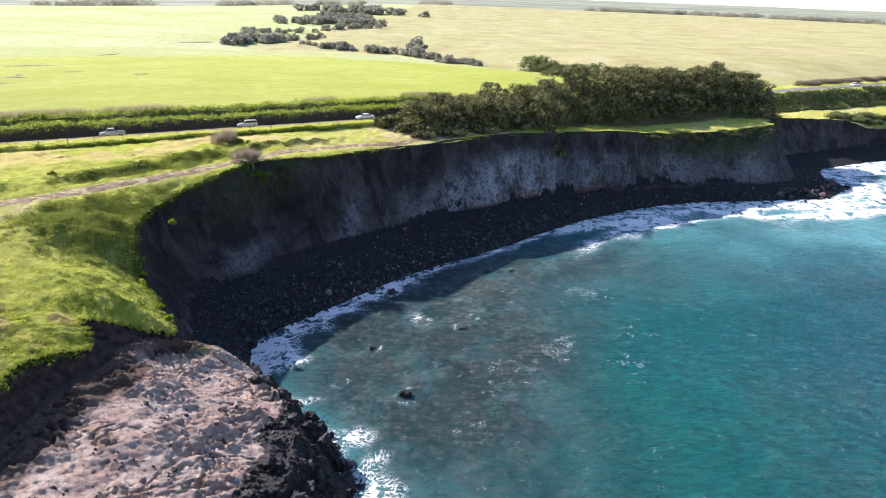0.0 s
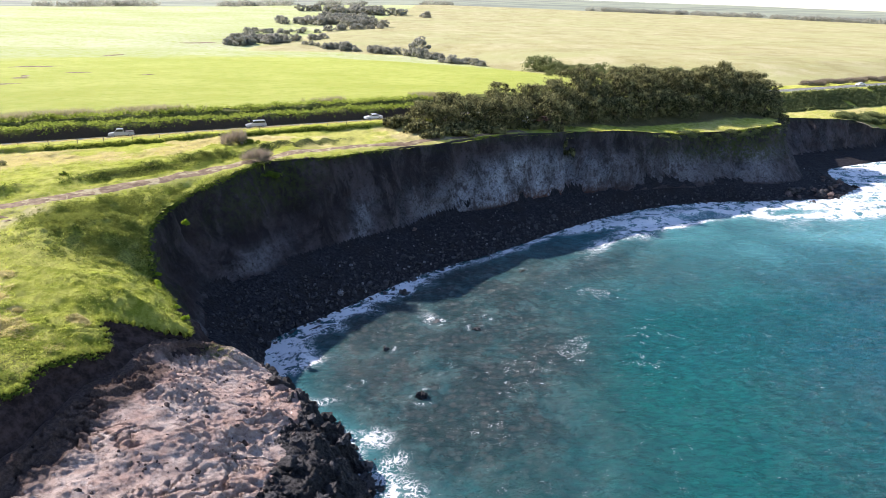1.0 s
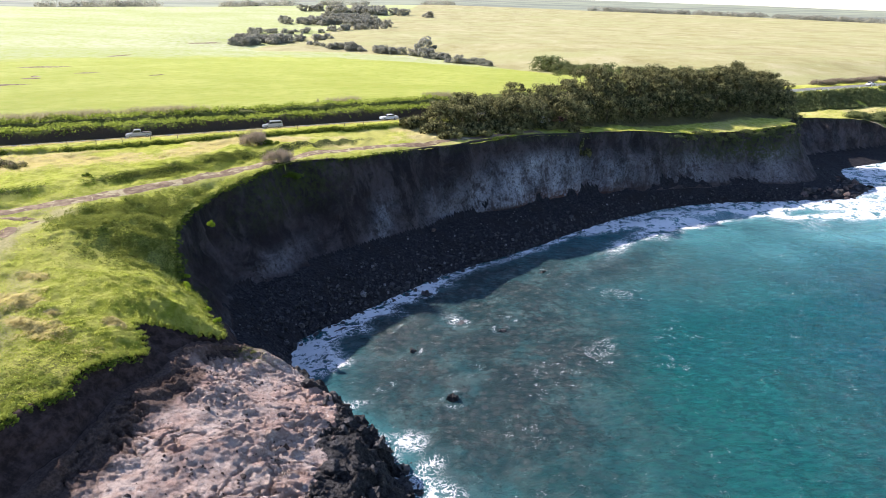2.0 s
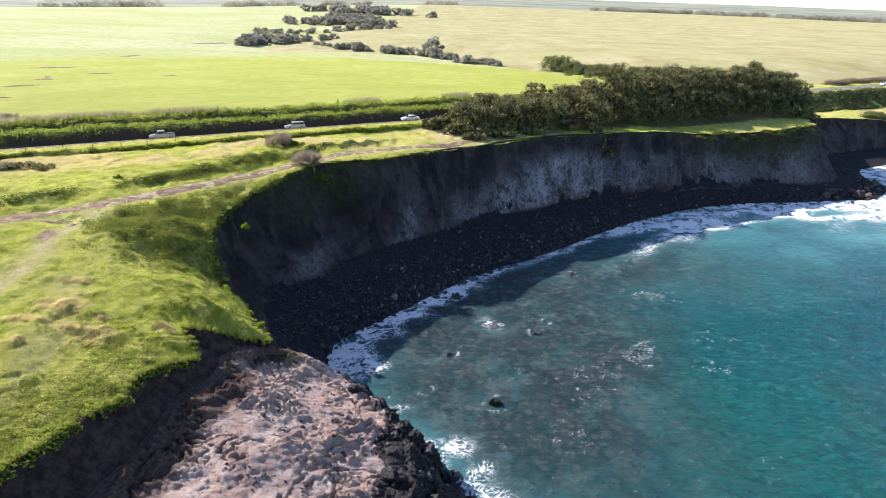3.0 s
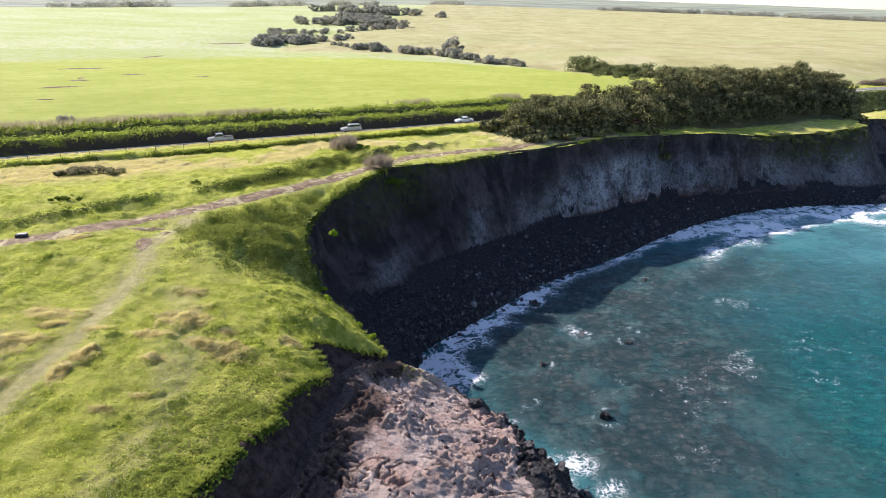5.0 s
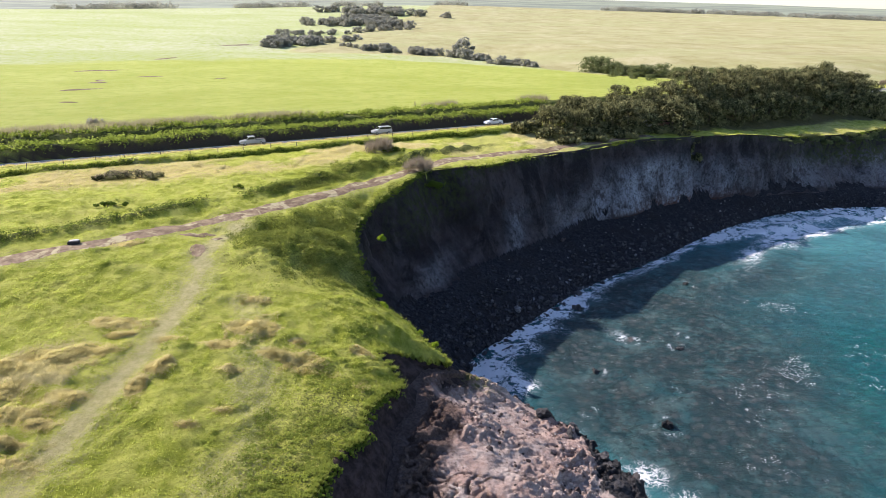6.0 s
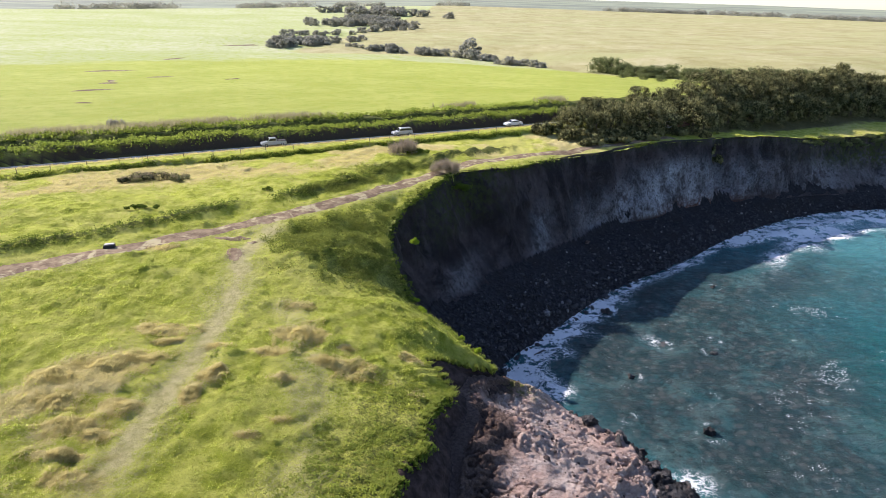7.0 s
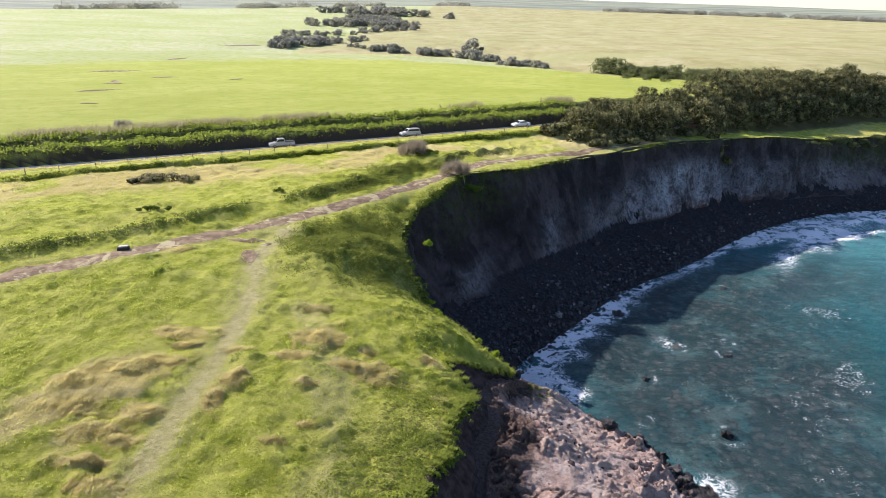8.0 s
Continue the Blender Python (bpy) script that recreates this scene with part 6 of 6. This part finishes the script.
def car(name, paint, style, x, y, z, turn, label, category):
    """A car, nose towards +x."""
    top = thing(name, (x, y, z), label, category, turn=turn)
    L, W = (4.7, 0.9) if style != "pickup" else (5.2, 0.93)
    h = L / 2
    part("body", extruded([(-h, 0.35), (-h, 0.85), (-h + 0.1, 1.0), (h - 1.2, 1.02), (h - 0.15, 0.88), (h, 0.7), (h, 0.35)], W, 0.07), paint, top)
    if style == "pickup":
        cab = [(-0.6, 0.98), (-0.5, 1.72), (0.75, 1.74), (1.45, 0.98)]
        part("tailgate_cover", box((-h + 0.1, -W + 0.06, 1.0), (-0.66, W - 0.06, 1.1), 0.03), M_DARK, top, "dark bed cover")
    elif style == "suv":
        cab = [(-h + 0.12, 0.98), (-h + 0.3, 1.66), (0.5, 1.7), (1.25, 0.98)]
    else:
        cab = [(-h + 0.7, 0.98), (-h + 1.35, 1.44), (0.3, 1.46), (1.15, 0.98)]
    part("cabin", extruded(cab, W - 0.1, 0.06), paint, top)
    (x0, z0), (x1, z1), (x2, z2), (x3, z3) = cab
    lerp = lambda p, q, t: p + (q - p) * t
    for s in (-1, 1):
        glass = [(lerp(x0, x1, 0.25) + 0.12, lerp(z0, z1, 0.25)), (lerp(x0, x1, 0.85) + 0.12, lerp(z0, z1, 0.85)),
                 (lerp(x3, x2, 0.85) - 0.12, lerp(z3, z2, 0.85)), (lerp(x3, x2, 0.25) - 0.12, lerp(z3, z2, 0.25))]
        bm = extruded(glass, 0.012, 0)
        bmesh.ops.translate(bm, vec=(0, s * (W - 0.095), 0), verts=bm.verts[:])
        part("side_window", bm, M_GLASS, top)
    for a, b in (((x3, z3), (x2, z2)), ((x0, z0), (x1, z1))):
        bm = bmesh.new()
        out = 0.015 if a[0] > b[0] else -0.015
        pts = [(lerp(a[0], b[0], t) + out, s * (W - 0.22), lerp(a[1], b[1], t) + 0.01) for t, s in ((0.18, -1), (0.18, 1), (0.86, 1), (0.86, -1))]
        bm.faces.new([bm.verts.new(p) for p in pts])
        bmesh.ops.solidify(bm, geom=bm.faces[:], thickness=0.012)
        part("windscreen" if out > 0 else "rear_window", bm, M_GLASS, top)
    for s in (-1, 1):
        part("headlight", box((h - 0.06, s * 0.78 - 0.14, 0.62), (h + 0.015, s * 0.78 + 0.08, 0.78), 0.02), M_LAMP, top)
        part("tail_light", box((-h - 0.015, s * 0.8 - 0.1, 0.66), (-h + 0.05, s * 0.8 + 0.07, 0.86), 0.02), M_REDLAMP, top)
        for wx in (-h + 0.95, h - 0.95):
            wheel = new("wheel")
            wheel.parent = top
            wheel.matrix_basis = Matrix.Translation((wx, s * (W - 0.09), 0.34)) @ Matrix.Rotation(radians(90), 4, "X")
            bm = bmesh.new()
            bmesh.ops.create_cone(bm, cap_ends=True, segments=20, radius1=0.34, radius2=0.34, depth=0.22)
            bmesh.ops.bevel(bm, geom=[e for e in bm.edges if abs(e.verts[0].co.z - e.verts[1].co.z) < 0.01], offset=0.04, segments=2, affect="EDGES")
            part("tyre", bm, M_TYRE, wheel)
            bm = bmesh.new()
            bmesh.ops.create_cone(bm, cap_ends=True, segments=16, radius1=0.2, radius2=0.2, depth=0.24)
            part("rim", bm, M_STEEL, wheel)
    return top


along = math.atan2(ROAD_WAY[1], ROAD_WAY[0])
for name, paint, style, u, v, turn, label in (
        ("pickup_truck", M_SILVER, "pickup", 48.5, 4.8, along + math.pi, "silver pickup truck with dark bed cover on the road"),
        ("car", M_SILVER, "suv", 77.5, 4.8, along + math.pi, "silver-grey estate car on the asphalt road"),
        ("car", M_WHITE, "sedan", 107, 4.8, along + math.pi, "white car on the road beside the grove"),
        ("car", M_WHITE, "sedan", 341, 2.4, along, "white car on the road beyond the grove"),
        ("car", M_WHITE, "suv", 147, -7.5, along + 0.5, "white car parked in the shade of the grove"),
        ("car", M_PINK, "sedan", 152.5, -7.8, along + 0.3, "faded red car parked under the trees")):
    x, y = road_point(u, v)
    car(name, paint, style, x, y, float(ground_z(x, y)) + (0.11 if 0 < v < 6 else 0.0), turn, label, "pickup truck" if style == "pickup" else "car")

bx, by = -76.6, 75.2
bz = float(ground_z(bx, by))
block = thing("block", (bx, by, bz), "dark block with a pale weathered top beside the track", "block", turn=0.3)
part("base", box((-0.62, -0.4, -0.1), (0.62, 0.4, 0.40), 0.08), M_DARK, block)
part("top", box((-0.5, -0.1, 0.38), (0.58, 0.38, 0.47), 0.04), M_PALE, block, "pale weathered top")
